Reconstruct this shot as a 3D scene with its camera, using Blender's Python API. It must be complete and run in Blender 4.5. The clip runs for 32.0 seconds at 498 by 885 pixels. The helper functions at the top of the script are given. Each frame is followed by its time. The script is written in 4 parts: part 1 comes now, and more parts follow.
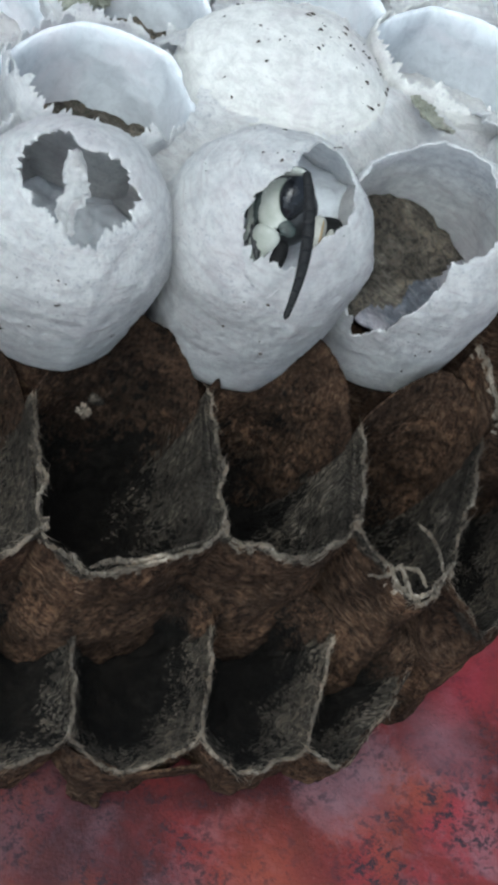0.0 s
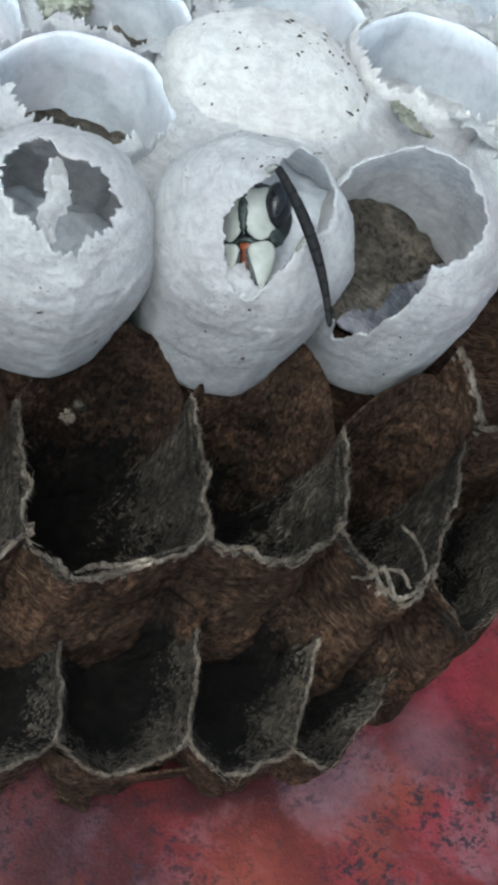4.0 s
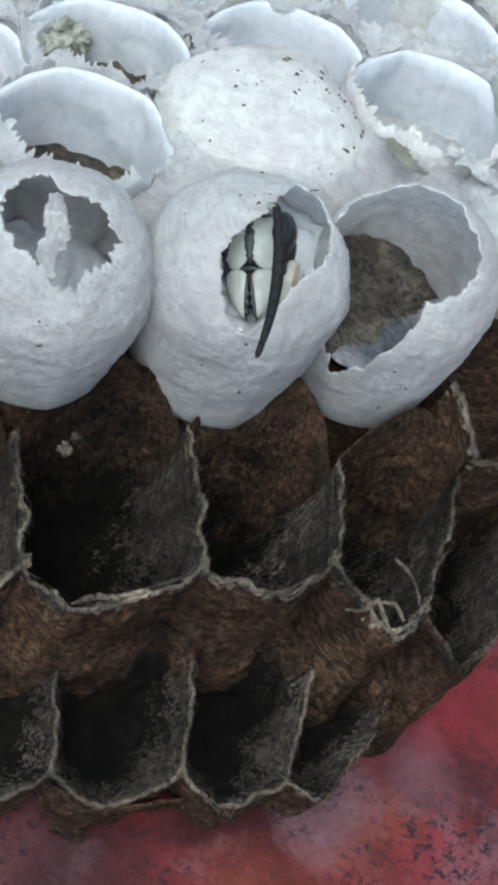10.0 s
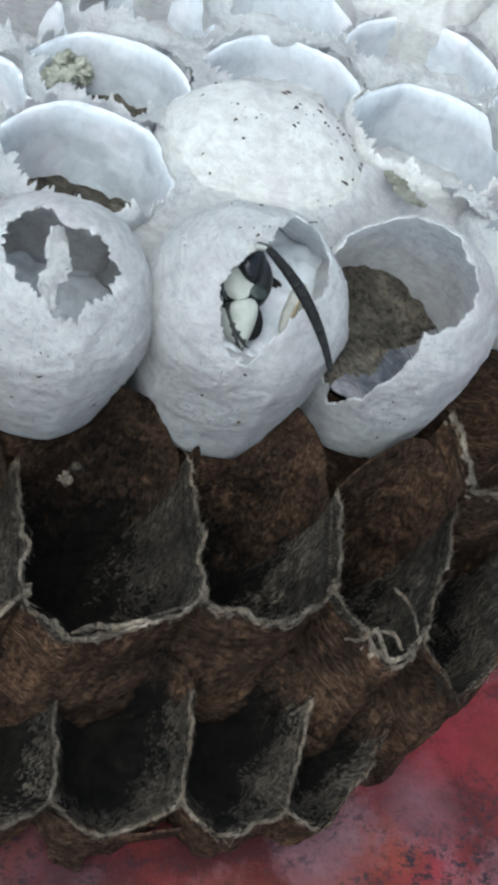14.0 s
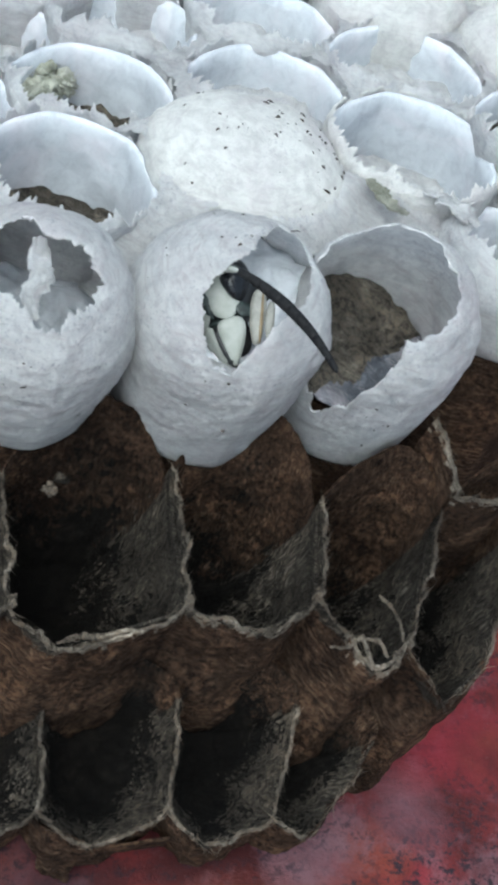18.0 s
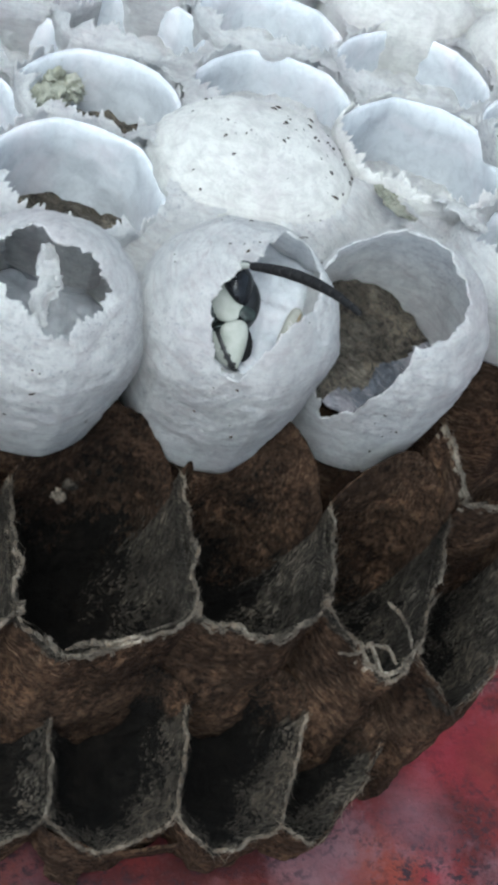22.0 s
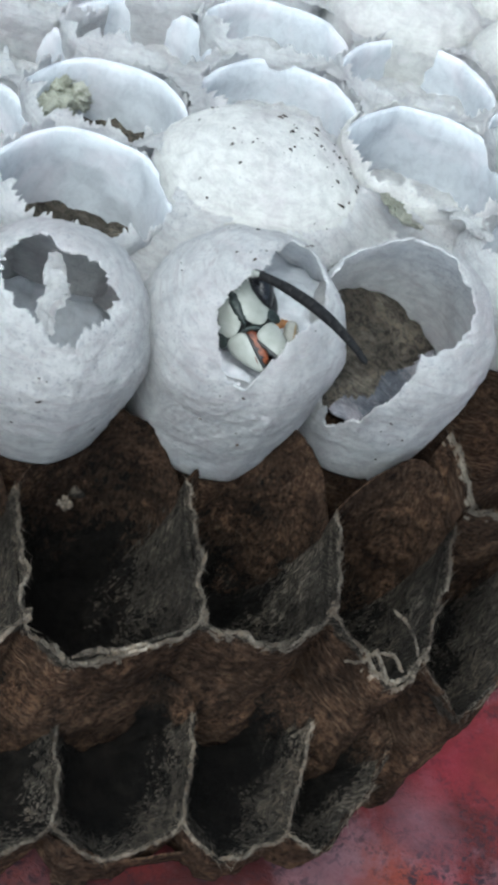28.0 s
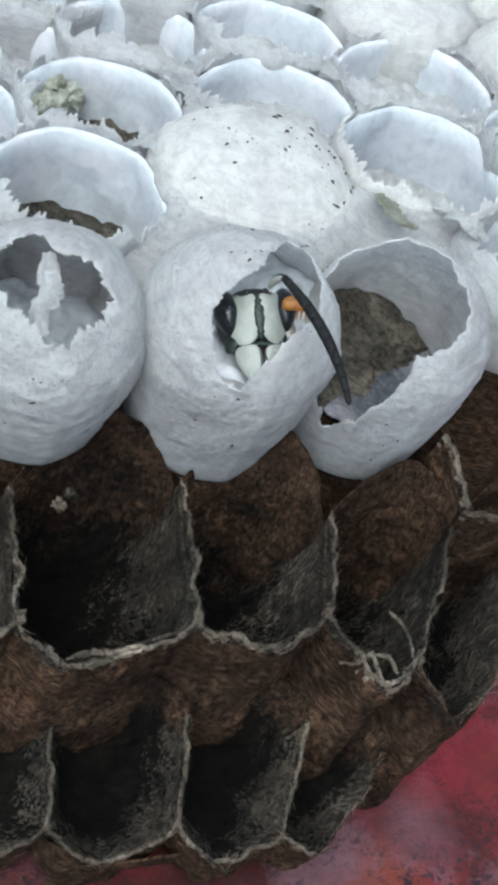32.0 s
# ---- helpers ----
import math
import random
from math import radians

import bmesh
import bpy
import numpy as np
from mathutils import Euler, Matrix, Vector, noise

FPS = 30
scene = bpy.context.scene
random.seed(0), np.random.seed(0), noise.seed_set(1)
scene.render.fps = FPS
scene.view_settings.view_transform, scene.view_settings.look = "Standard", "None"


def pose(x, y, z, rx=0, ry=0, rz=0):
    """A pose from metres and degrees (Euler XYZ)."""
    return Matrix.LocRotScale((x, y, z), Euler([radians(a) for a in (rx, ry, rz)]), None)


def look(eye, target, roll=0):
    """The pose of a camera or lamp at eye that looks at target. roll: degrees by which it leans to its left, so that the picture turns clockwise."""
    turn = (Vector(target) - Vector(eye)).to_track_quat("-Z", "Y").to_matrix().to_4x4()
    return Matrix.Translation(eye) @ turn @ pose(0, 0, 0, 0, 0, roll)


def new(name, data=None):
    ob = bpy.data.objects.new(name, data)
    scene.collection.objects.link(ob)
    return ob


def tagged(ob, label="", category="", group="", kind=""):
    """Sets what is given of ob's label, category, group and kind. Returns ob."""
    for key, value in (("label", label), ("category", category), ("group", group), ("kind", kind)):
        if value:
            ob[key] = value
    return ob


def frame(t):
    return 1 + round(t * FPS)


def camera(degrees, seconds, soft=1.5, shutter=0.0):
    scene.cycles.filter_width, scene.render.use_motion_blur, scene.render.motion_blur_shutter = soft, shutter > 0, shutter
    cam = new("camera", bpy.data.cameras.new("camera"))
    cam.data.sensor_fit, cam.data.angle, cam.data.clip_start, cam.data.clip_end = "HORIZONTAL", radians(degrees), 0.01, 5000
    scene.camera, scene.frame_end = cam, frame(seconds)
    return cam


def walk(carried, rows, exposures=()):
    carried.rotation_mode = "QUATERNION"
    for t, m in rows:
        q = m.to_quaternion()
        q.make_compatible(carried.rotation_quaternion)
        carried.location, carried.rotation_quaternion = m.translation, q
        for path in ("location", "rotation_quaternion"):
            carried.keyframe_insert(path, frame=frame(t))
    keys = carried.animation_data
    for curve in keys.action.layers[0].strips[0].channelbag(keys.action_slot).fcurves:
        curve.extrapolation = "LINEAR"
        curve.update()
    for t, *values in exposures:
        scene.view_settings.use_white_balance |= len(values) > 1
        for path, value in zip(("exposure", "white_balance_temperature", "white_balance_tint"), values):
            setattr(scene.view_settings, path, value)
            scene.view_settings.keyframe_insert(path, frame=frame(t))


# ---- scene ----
MM = 0.001
cam = camera(20.0, 32.0, soft=4.0)
# seconds, eye and aim in millimetres, lean in degrees
PATH = [
    (0.0, (-0.034, -34.953, 52.168), (-0.005, -6.032, 17.692), 18.06),
    (0.5, (-0.090, -34.922, 52.239), (0.055, -6.066, 17.709), 18.23),
    (1.0, (0.083, -35.025, 52.234), (0.271, -5.985, 17.858), 18.10),
    (1.5, (0.044, -35.108, 52.224), (0.257, -6.061, 17.856), 18.11),
    (2.0, (0.368, -34.978, 52.301), (0.606, -5.931, 17.933), 17.85),
    (2.5, (0.270, -35.013, 52.284), (0.615, -5.934, 17.942), 17.97),
    (4.5, (0.351, -35.223, 52.534), (0.513, -6.058, 18.265), 17.61),
    (5.0, (0.261, -35.259, 52.469), (0.361, -6.002, 18.277), 17.60),
    (5.5, (0.303, -35.227, 52.559), (0.312, -5.978, 18.361), 17.50),
    (6.0, (0.241, -35.262, 52.602), (0.262, -5.873, 18.525), 17.56),
    (6.5, (0.258, -35.240, 52.660), (0.137, -5.899, 18.541), 17.37),
    (7.0, (0.171, -35.236, 52.681), (0.038, -5.870, 18.584), 17.54),
    (7.5, (0.203, -35.223, 52.672), (0.129, -5.805, 18.620), 17.61),
    (8.0, (0.008, -35.130, 52.699), (0.023, -5.736, 18.626), 17.87),
    (8.5, (0.198, -35.240, 52.683), (0.237, -5.669, 18.764), 17.81),
    (9.0, (0.095, -35.319, 53.022), (0.345, -5.775, 19.080), 18.15),
    (9.5, (0.164, -35.372, 52.993), (0.319, -5.689, 19.171), 17.99),
    (10.0, (0.188, -35.362, 53.051), (0.322, -5.591, 19.307), 17.91),
    (10.5, (0.305, -35.382, 53.121), (0.345, -5.462, 19.509), 17.66),
    (11.0, (0.244, -35.385, 53.375), (0.281, -5.265, 19.942), 17.63),
    (11.5, (0.266, -35.357, 53.350), (0.317, -5.139, 20.005), 17.64),
    (12.0, (0.187, -35.383, 53.378), (0.099, -5.145, 20.052), 17.55),
    (12.5, (0.225, -35.313, 53.361), (0.095, -5.041, 20.066), 17.50),
    (13.0, (0.092, -35.461, 53.337), (-0.144, -5.210, 20.023), 17.48),
    (13.5, (0.195, -35.351, 53.332), (0.032, -5.059, 20.055), 17.51),
    (14.0, (0.204, -35.481, 53.459), (0.053, -5.134, 20.232), 17.53),
    (14.5, (0.333, -35.447, 53.540), (0.226, -5.005, 20.399), 17.47),
    (16.5, (0.381, -35.308, 53.620), (0.171, -4.889, 20.459), 17.29),
    (17.0, (0.498, -35.329, 53.748), (0.401, -4.856, 20.636), 17.28),
    (17.5, (0.424, -35.171, 53.535), (0.330, -4.703, 20.418), 17.27),
    (18.0, (0.482, -35.422, 53.667), (0.519, -4.872, 20.627), 17.31),
    (18.5, (0.460, -35.334, 53.649), (0.421, -4.822, 20.574), 17.20),
    (19.0, (0.231, -35.316, 53.801), (0.295, -4.904, 20.632), 17.42),
    (19.5, (0.323, -35.436, 53.713), (0.251, -4.949, 20.614), 17.18),
    (20.0, (0.369, -35.392, 53.743), (0.188, -4.887, 20.661), 17.02),
    (20.5, (0.248, -35.364, 53.840), (0.168, -4.811, 20.802), 17.18),
    (21.0, (0.294, -35.362, 53.651), (0.178, -4.735, 20.681), 17.17),
    (21.5, (0.480, -35.420, 53.653), (0.386, -4.751, 20.723), 17.06),
    (22.0, (0.356, -35.327, 53.743), (0.177, -4.760, 20.718), 17.00),
    (22.5, (0.394, -35.326, 53.759), (0.149, -4.754, 20.738), 16.90),
    (23.0, (0.367, -35.417, 53.796), (0.142, -4.774, 20.842), 16.89),
    (23.5, (0.308, -35.331, 53.709), (-0.000, -4.744, 20.704), 16.90),
    (24.0, (0.183, -35.310, 53.833), (0.024, -4.768, 20.786), 17.16),
    (24.5, (0.469, -35.410, 53.698), (0.094, -4.747, 20.764), 16.71),
    (25.0, (0.379, -35.285, 53.734), (0.105, -4.704, 20.723), 16.85),
    (25.5, (0.280, -35.392, 53.802), (0.086, -4.765, 20.833), 17.03),
    (27.5, (0.208, -35.352, 53.791), (-0.144, -4.721, 20.827), 16.91),
    (28.0, (0.284, -35.376, 53.826), (-0.106, -4.687, 20.916), 16.76),
    (28.5, (0.330, -35.378, 53.911), (-0.091, -4.683, 21.008), 16.69),
    (29.0, (0.395, -35.339, 53.877), (-0.003, -4.645, 20.973), 16.67),
    (29.5, (0.286, -35.309, 53.694), (0.045, -4.551, 20.848), 16.93),
    (30.0, (0.481, -35.350, 53.834), (0.069, -4.628, 20.956), 16.63),
    (30.5, (0.501, -35.305, 53.834), (0.138, -4.580, 20.957), 16.62),
    (31.0, (0.412, -35.370, 53.777), (0.062, -4.576, 20.965), 16.70),
    (31.5, (0.300, -35.115, 53.879), (-0.006, -4.518, 20.884), 16.77),
    (32.0, (0.279, -35.211, 53.754), (0.043, -4.505, 20.858), 16.94),
]
walk(cam, [(t, look(Vector(e) * MM, Vector(a) * MM, roll)) for t, e, a, roll in PATH], exposures=[(0.0, 0.96, 5780, -1.0), (32.0, 0.96, 5780, -1.0)])

# ---- light: open shade under a bright overcast sky ----
world = bpy.data.worlds.new("overcast_sky")
scene.world = world
world.use_nodes = True
wn = world.node_tree
sky = wn.nodes.new("ShaderNodeTexSky")
sky.sky_type, sky.sun_disc = "NISHITA", False
sky.sun_elevation, sky.sun_rotation = radians(62), radians(192)
sky.air_density, sky.dust_density = 0.8, 5.0
wn.nodes["Background"].inputs["Strength"].default_value = 0.14
grey = wn.nodes.new("ShaderNodeHueSaturation")
grey.inputs["Saturation"].default_value = 0.55
wn.links.new(sky.outputs[0], grey.inputs["Color"])
wn.links.new(grey.outputs[0], wn.nodes["Background"].inputs["Color"])
sun = new("sun", bpy.data.lights.new("sun", "SUN"))
sun.data.energy, sun.data.angle, sun.data.color = 1.1, radians(70), (1.0, 0.975, 0.95)
sun.matrix_world = look((-0.021, -0.10, 0.19), (0, 0, 0))


# ---- materials ----
def material(name, rough=0.8, metal=0.0):
    m = bpy.data.materials.new(name)
    m.use_nodes = True
    b = m.node_tree.nodes["Principled BSDF"]
    b.inputs["Roughness"].default_value, b.inputs["Metallic"].default_value = rough, metal
    return m, m.node_tree, b


def node(nt, kind, **values):
    n = nt.nodes.new(kind)
    for key, v in values.items():
        n.inputs[key.replace("_", " ")].default_value = v
    return n


def coords(nt, scale, uv=True, turn=0.0):
    tc = nt.nodes.new("ShaderNodeTexCoord")
    mp = nt.nodes.new("ShaderNodeMapping")
    mp.inputs["Scale"].default_value = scale
    mp.inputs["Rotation"].default_value[2] = turn
    nt.links.new(tc.outputs["UV" if uv else "Object"], mp.inputs["Vector"])
    return mp.outputs["Vector"]


def tex(nt, vec, scale, detail=4.0, rough=0.6, distortion=0.0):
    n = node(nt, "ShaderNodeTexNoise", Scale=scale, Detail=detail, Roughness=rough, Distortion=distortion)
    nt.links.new(vec, n.inputs["Vector"])
    return n.outputs["Fac"]


def ramp(nt, fac, stops):
    r = nt.nodes.new("ShaderNodeValToRGB")
    while len(r.color_ramp.elements) < len(stops):
        r.color_ramp.elements.new(0.5)
    for e, (at, c) in zip(r.color_ramp.elements, stops):
        e.position, e.color = at, (*c, 1)
    nt.links.new(fac, r.inputs["Fac"])
    return r.outputs["Color"]


def mixed(nt, fac, a, b, how="MIX"):
    m = nt.nodes.new("ShaderNodeMix")
    m.data_type, m.blend_type = "RGBA", how
    if isinstance(fac, (int, float)):
        m.inputs["Factor"].default_value = fac
    else:
        nt.links.new(fac, m.inputs["Factor"])
    for sock, v in ((m.inputs["A"], a), (m.inputs["B"], b)):
        if isinstance(v, tuple):
            sock.default_value = (*v, 1)
        else:
            nt.links.new(v, sock)
    return m.outputs["Result"]


def bumped(nt, b, heights, distance):
    last = None
    for h, strength in heights:
        n = node(nt, "ShaderNodeBump", Strength=strength, Distance=distance)
        nt.links.new(h, n.inputs["Height"])
        if last:
            nt.links.new(last, n.inputs["Normal"])
        last = n.outputs["Normal"]
    nt.links.new(last, b.inputs["Normal"])


def paper(name, dark, mid, light, fleck):
    """Chewed wood fibre in strips laid along the rim; UV is in millimetres, u along the rim."""
    m, nt, b = material(name, 0.95)
    solid = coords(nt, (1, 1, 1), uv=False)
    streak = tex(nt, coords(nt, (0.6, 3.0, 1)), 2.3, 9, 0.74, 0.5)
    fibre = tex(nt, coords(nt, (1.3, 9.0, 1)), 2.6, 6, 0.8, 0.5)
    cross = tex(nt, coords(nt, (7.0, 2.2, 1), turn=0.6), 1.9, 6, 0.8, 0.5)
    blot = tex(nt, solid, 420, 5, 0.65, 0.4)
    crumb = tex(nt, solid, 3000, 6, 0.78, 0.4)
    base = ramp(nt, streak, [(0.38, dark), (0.5, mid), (0.63, light)])
    base = mixed(nt, ramp(nt, blot, [(0.36, (0.25, 0.25, 0.25)), (0.56, (0.9, 0.9, 0.9))]), base, ramp(nt, crumb, [(0.43, dark), (0.50, mid), (0.58, fleck)]))
    base = mixed(nt, ramp(nt, cross, [(0.64, (0, 0, 0)), (0.72, (0.35, 0.35, 0.35))]), base, light)
    base = mixed(nt, ramp(nt, fibre, [(0.57, (0, 0, 0)), (0.66, (0.75, 0.75, 0.75))]), base, light)
    base = mixed(nt, ramp(nt, crumb, [(0.30, (0.8, 0.8, 0.8)), (0.40, (0, 0, 0))]), base, dark)
    patch = tex(nt, solid, 260, 6, 0.7, 0.6)
    base = mixed(nt, 1.0, base, ramp(nt, patch, [(0.36, (0.42, 0.40, 0.40)), (0.50, (0.9, 0.9, 0.9)), (0.64, (1.7, 1.65, 1.6))]), "MULTIPLY")
    nt.links.new(base, b.inputs["Base Color"])
    b.inputs["Specular IOR Level"].default_value = 0.12
    bumped(nt, b, [(blot, 0.5), (streak, 0.8), (crumb, 0.8), (fibre, 0.6)], 0.0004)
    return m


BROWN = paper("brown_paper", (0.0105, 0.0056, 0.0038), (0.0420, 0.0230, 0.0145), (0.2000, 0.1400, 0.0940), (0.1000, 0.0600, 0.0360))
# half-shaded step below BROWN on cell backs; also colours the last rims
UMBER = paper("umber_rim_and_shade", (0.0060, 0.0036, 0.0026), (0.0230, 0.0135, 0.0088), (0.1080, 0.0800, 0.0570), (0.0500, 0.0305, 0.0195))
GREY = paper("grey_paper", (0.0088, 0.0075, 0.0060), (0.0350, 0.0300, 0.0240), (0.3100, 0.2750, 0.2250), (0.0700, 0.0580, 0.0445))
RIM = paper("rim_fibre", (0.05, 0.04, 0.031), (0.20, 0.172, 0.138), (0.52, 0.48, 0.41), (0.16, 0.12, 0.085))
# near-black paper that paints the shade deep in and under the cells
DEEP_SHADE = paper("deep_shade_paper", (0.0020, 0.0016, 0.0014), (0.0056, 0.0046, 0.0039), (0.0300, 0.0265, 0.0220), (0.0100, 0.0080, 0.0064))
PLUG = paper("grey_brown_crust", (0.035, 0.031, 0.026), (0.115, 0.104, 0.088), (0.27, 0.25, 0.213), (0.15, 0.125, 0.095))


def silk(name, base, shade, streaks, through_light=0.5):
    """Felted silk: thin enough to let some light through."""
    m, nt, b = material(name, 0.8)
    solid = coords(nt, (1, 1, 1), uv=False)
    long = tex(nt, coords(nt, (0.35, 2.6, 1)), 1.9, 9, 0.74, 0.8)
    fine = tex(nt, coords(nt, (1.2, 6.0, 1)), 3.2, 8, 0.78, 1.2)
    lump = tex(nt, solid, 1300, 8, 0.74, 0.5)
    fuzz = tex(nt, solid, 5200, 5, 0.75, 0.8)
    stain = tex(nt, solid, 210, 6, 0.66, 0.5)
    c = mixed(nt, ramp(nt, lump, [(0.36, (0, 0, 0)), (0.56, (1, 1, 1))]), tuple(v * 0.84 for v in shade), base)
    c = mixed(nt, ramp(nt, stain, [(0.48, (0, 0, 0)), (0.68, (0.4, 0.4, 0.4))]), c, (0.74, 0.67, 0.70))
    c = mixed(nt, ramp(nt, long, [(0.50, (0, 0, 0)), (0.66, (streaks, streaks, streaks))]), c, (0.60, 0.55, 0.565))
    c = mixed(nt, ramp(nt, fine, [(0.56, (0, 0, 0)), (0.70, (streaks * 0.9, streaks * 0.9, streaks * 0.9))]), c, (0.50, 0.455, 0.46))
    fleck = tex(nt, solid, 6500, 3, 0.6, 0.4)
    where = ramp(nt, tex(nt, solid, 330, 4, 0.6), [(0.46, (0, 0, 0)), (0.62, (1, 1, 1))])
    dots = ramp(nt, fleck, [(0.57, (0, 0, 0)), (0.66, (streaks, streaks, streaks))])
    c = mixed(nt, mixed(nt, 1.0, dots, where, "MULTIPLY"), c, (0.42, 0.43, 0.48))
    nt.links.new(c, b.inputs["Base Color"])
    b.inputs["Specular IOR Level"].default_value = 0.06
    rise = 0.25 + streaks
    bumped(nt, b, [(long, 0.9 * rise), (fine, 0.9 * rise), (lump, 0.7 * rise), (fuzz, 0.6 * rise)], 0.0004)
    glow = nt.nodes.new("ShaderNodeBsdfTranslucent")
    nt.links.new(c, glow.inputs["Color"])
    mix = nt.nodes.new("ShaderNodeMixShader")
    mix.inputs[0].default_value = through_light
    nt.links.new(b.outputs[0], mix.inputs[1])
    nt.links.new(glow.outputs[0], mix.inputs[2])
    nt.links.new(mix.outputs[0], nt.nodes["Material Output"].inputs["Surface"])
    return m


SILK = silk("silk_cap", (0.95, 0.955, 0.95), (0.91, 0.92, 0.93), 0.5, 0.52)
SILK_OLD = silk("silk_cap_stained", (0.94, 0.94, 0.91), (0.90, 0.90, 0.87), 0.35, 0.4)
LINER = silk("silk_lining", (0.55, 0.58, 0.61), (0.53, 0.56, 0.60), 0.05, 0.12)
FILM = silk("grey_film", (0.11, 0.12, 0.14), (0.075, 0.083, 0.098), 0.3, 0.05)
CRUMB = silk("crumbly_silk", (0.50, 0.51, 0.43), (0.34, 0.35, 0.27), 0.5, 0.3)


def red_paint():
    m, nt, b = material("weathered_red_paint", 0.75)
    v = coords(nt, (1, 1, 1), uv=False)
    cloud = tex(nt, v, 170, 5, 0.6, 0.2)
    worn = tex(nt, v, 260, 7, 0.68, 0.2)
    speck = tex(nt, v, 2300, 6, 0.72, 0.35)
    small = tex(nt, v, 9000, 3, 0.6, 0.1)
    where = tex(nt, v, 300, 5, 0.65, 0.2)
    orange = tex(nt, v, 210, 3, 0.5)
    grain = tex(nt, v, 6000, 4, 0.7)
    c = ramp(nt, cloud, [(0.36, (0.034, 0.0042, 0.0042)), (0.52, (0.090, 0.0105, 0.0110)), (0.66, (0.155, 0.0175, 0.025))])
    c = mixed(nt, ramp(nt, orange, [(0.50, (0, 0, 0)), (0.64, (0.7, 0.7, 0.7))]), c, (0.125, 0.027, 0.015))
    c = mixed(nt, ramp(nt, worn, [(0.50, (0, 0, 0)), (0.64, (0.7, 0.7, 0.7))]), c, (0.125, 0.066, 0.078))
    there = ramp(nt, where, [(0.42, (0.1, 0.1, 0.1)), (0.60, (1, 1, 1))])
    spots = ramp(nt, speck, [(0.51, (0, 0, 0)), (0.58, (1, 1, 1))])
    c = mixed(nt, mixed(nt, 1.0, spots, there, "MULTIPLY"), c, (0.014, 0.007, 0.011))
    dust = ramp(nt, small, [(0.56, (0, 0, 0)), (0.66, (0.8, 0.8, 0.8))])
    c = mixed(nt, mixed(nt, 1.0, dust, there, "MULTIPLY"), c, (0.02, 0.009, 0.013))
    c = mixed(nt, ramp(nt, grain, [(0.60, (0, 0, 0)), (0.70, (0.5, 0.5, 0.5))]), c, (0.11, 0.065, 0.065))
    # the dark first spot mixes purple paint with shade painted beside the comb
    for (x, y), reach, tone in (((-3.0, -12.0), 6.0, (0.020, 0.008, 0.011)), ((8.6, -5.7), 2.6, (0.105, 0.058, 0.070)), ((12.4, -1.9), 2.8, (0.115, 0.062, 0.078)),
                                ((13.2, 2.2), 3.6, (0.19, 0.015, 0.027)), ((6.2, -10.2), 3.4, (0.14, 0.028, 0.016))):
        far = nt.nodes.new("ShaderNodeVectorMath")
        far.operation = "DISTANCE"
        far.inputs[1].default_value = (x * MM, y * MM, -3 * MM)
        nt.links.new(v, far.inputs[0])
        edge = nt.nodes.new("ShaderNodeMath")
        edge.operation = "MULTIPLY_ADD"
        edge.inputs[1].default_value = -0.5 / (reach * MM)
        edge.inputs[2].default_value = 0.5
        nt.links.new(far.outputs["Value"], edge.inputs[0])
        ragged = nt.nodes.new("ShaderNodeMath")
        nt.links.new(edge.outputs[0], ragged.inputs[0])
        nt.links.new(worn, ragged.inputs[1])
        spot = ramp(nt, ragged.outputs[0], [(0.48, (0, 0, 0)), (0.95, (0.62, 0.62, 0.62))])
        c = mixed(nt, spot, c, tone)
    c = mixed(nt, mixed(nt, 1.0, mixed(nt, 0.45, (0, 0, 0), spots), there, "MULTIPLY"), c, (0.014, 0.007, 0.011))
    nt.links.new(c, b.inputs["Base Color"])
    b.inputs["Specular IOR Level"].default_value = 0.25
    bumped(nt, b, [(worn, 0.3), (speck, 0.5), (grain, 0.3)], 0.0002)
    return m


def chitin(name, base, other, rough, scale=1800):
    m, nt, b = material(name, rough)
    v = coords(nt, (1, 1, 1), uv=False)
    n = tex(nt, v, scale, 4, 0.6)
    nt.links.new(ramp(nt, n, [(0.35, base), (0.7, other)]), b.inputs["Base Color"])
    b.inputs["Specular IOR Level"].default_value = 0.35
    bumped(nt, b, [(n, 0.25)], 0.00006)
    return m


RED = red_paint()
BLACK = chitin("black_chitin", (0.006, 0.0065, 0.007), (0.02, 0.021, 0.022), 0.4)
DULL = chitin("dull_black_chitin", (0.006, 0.006, 0.007), (0.016, 0.016, 0.016), 0.7, 5000)
DULL.node_tree.nodes["Principled BSDF"].inputs["Specular IOR Level"].default_value = 0.12
CREAM = chitin("cream_chitin", (0.19, 0.20, 0.178), (0.29, 0.302, 0.278), 0.45, 900)
STRIPE = chitin("olive_black_chitin", (0.004, 0.007, 0.0065), (0.028, 0.040, 0.036), 0.5, 5000)
EYE = chitin("eye", (0.004, 0.0045, 0.006), (0.011, 0.012, 0.015), 0.22, 6000)
ORANGE = chitin("orange_chitin", (0.15, 0.05, 0.007), (0.33, 0.14, 0.022), 0.45, 4600)
TONGUE = chitin("red_brown_mouthparts", (0.035, 0.008, 0.005), (0.17, 0.045, 0.014), 0.4, 4600)
SPECK = chitin("dark_frass_and_pits", (0.02, 0.016, 0.012), (0.07, 0.05, 0.035), 0.9)
SLAB = material("concrete", 0.9)[0]
nt = SLAB.node_tree
nt.links.new(ramp(nt, tex(nt, coords(nt, (1, 1, 1), uv=False), 30, 6), [(0.3, (0.22, 0.21, 0.20)), (0.7, (0.36, 0.35, 0.33))]),
             nt.nodes["Principled BSDF"].inputs["Base Color"])


# ---- mesh helpers (all in millimetres) ----
def n3(x, y, z):
    return noise.noise(Vector((x, y, z)))


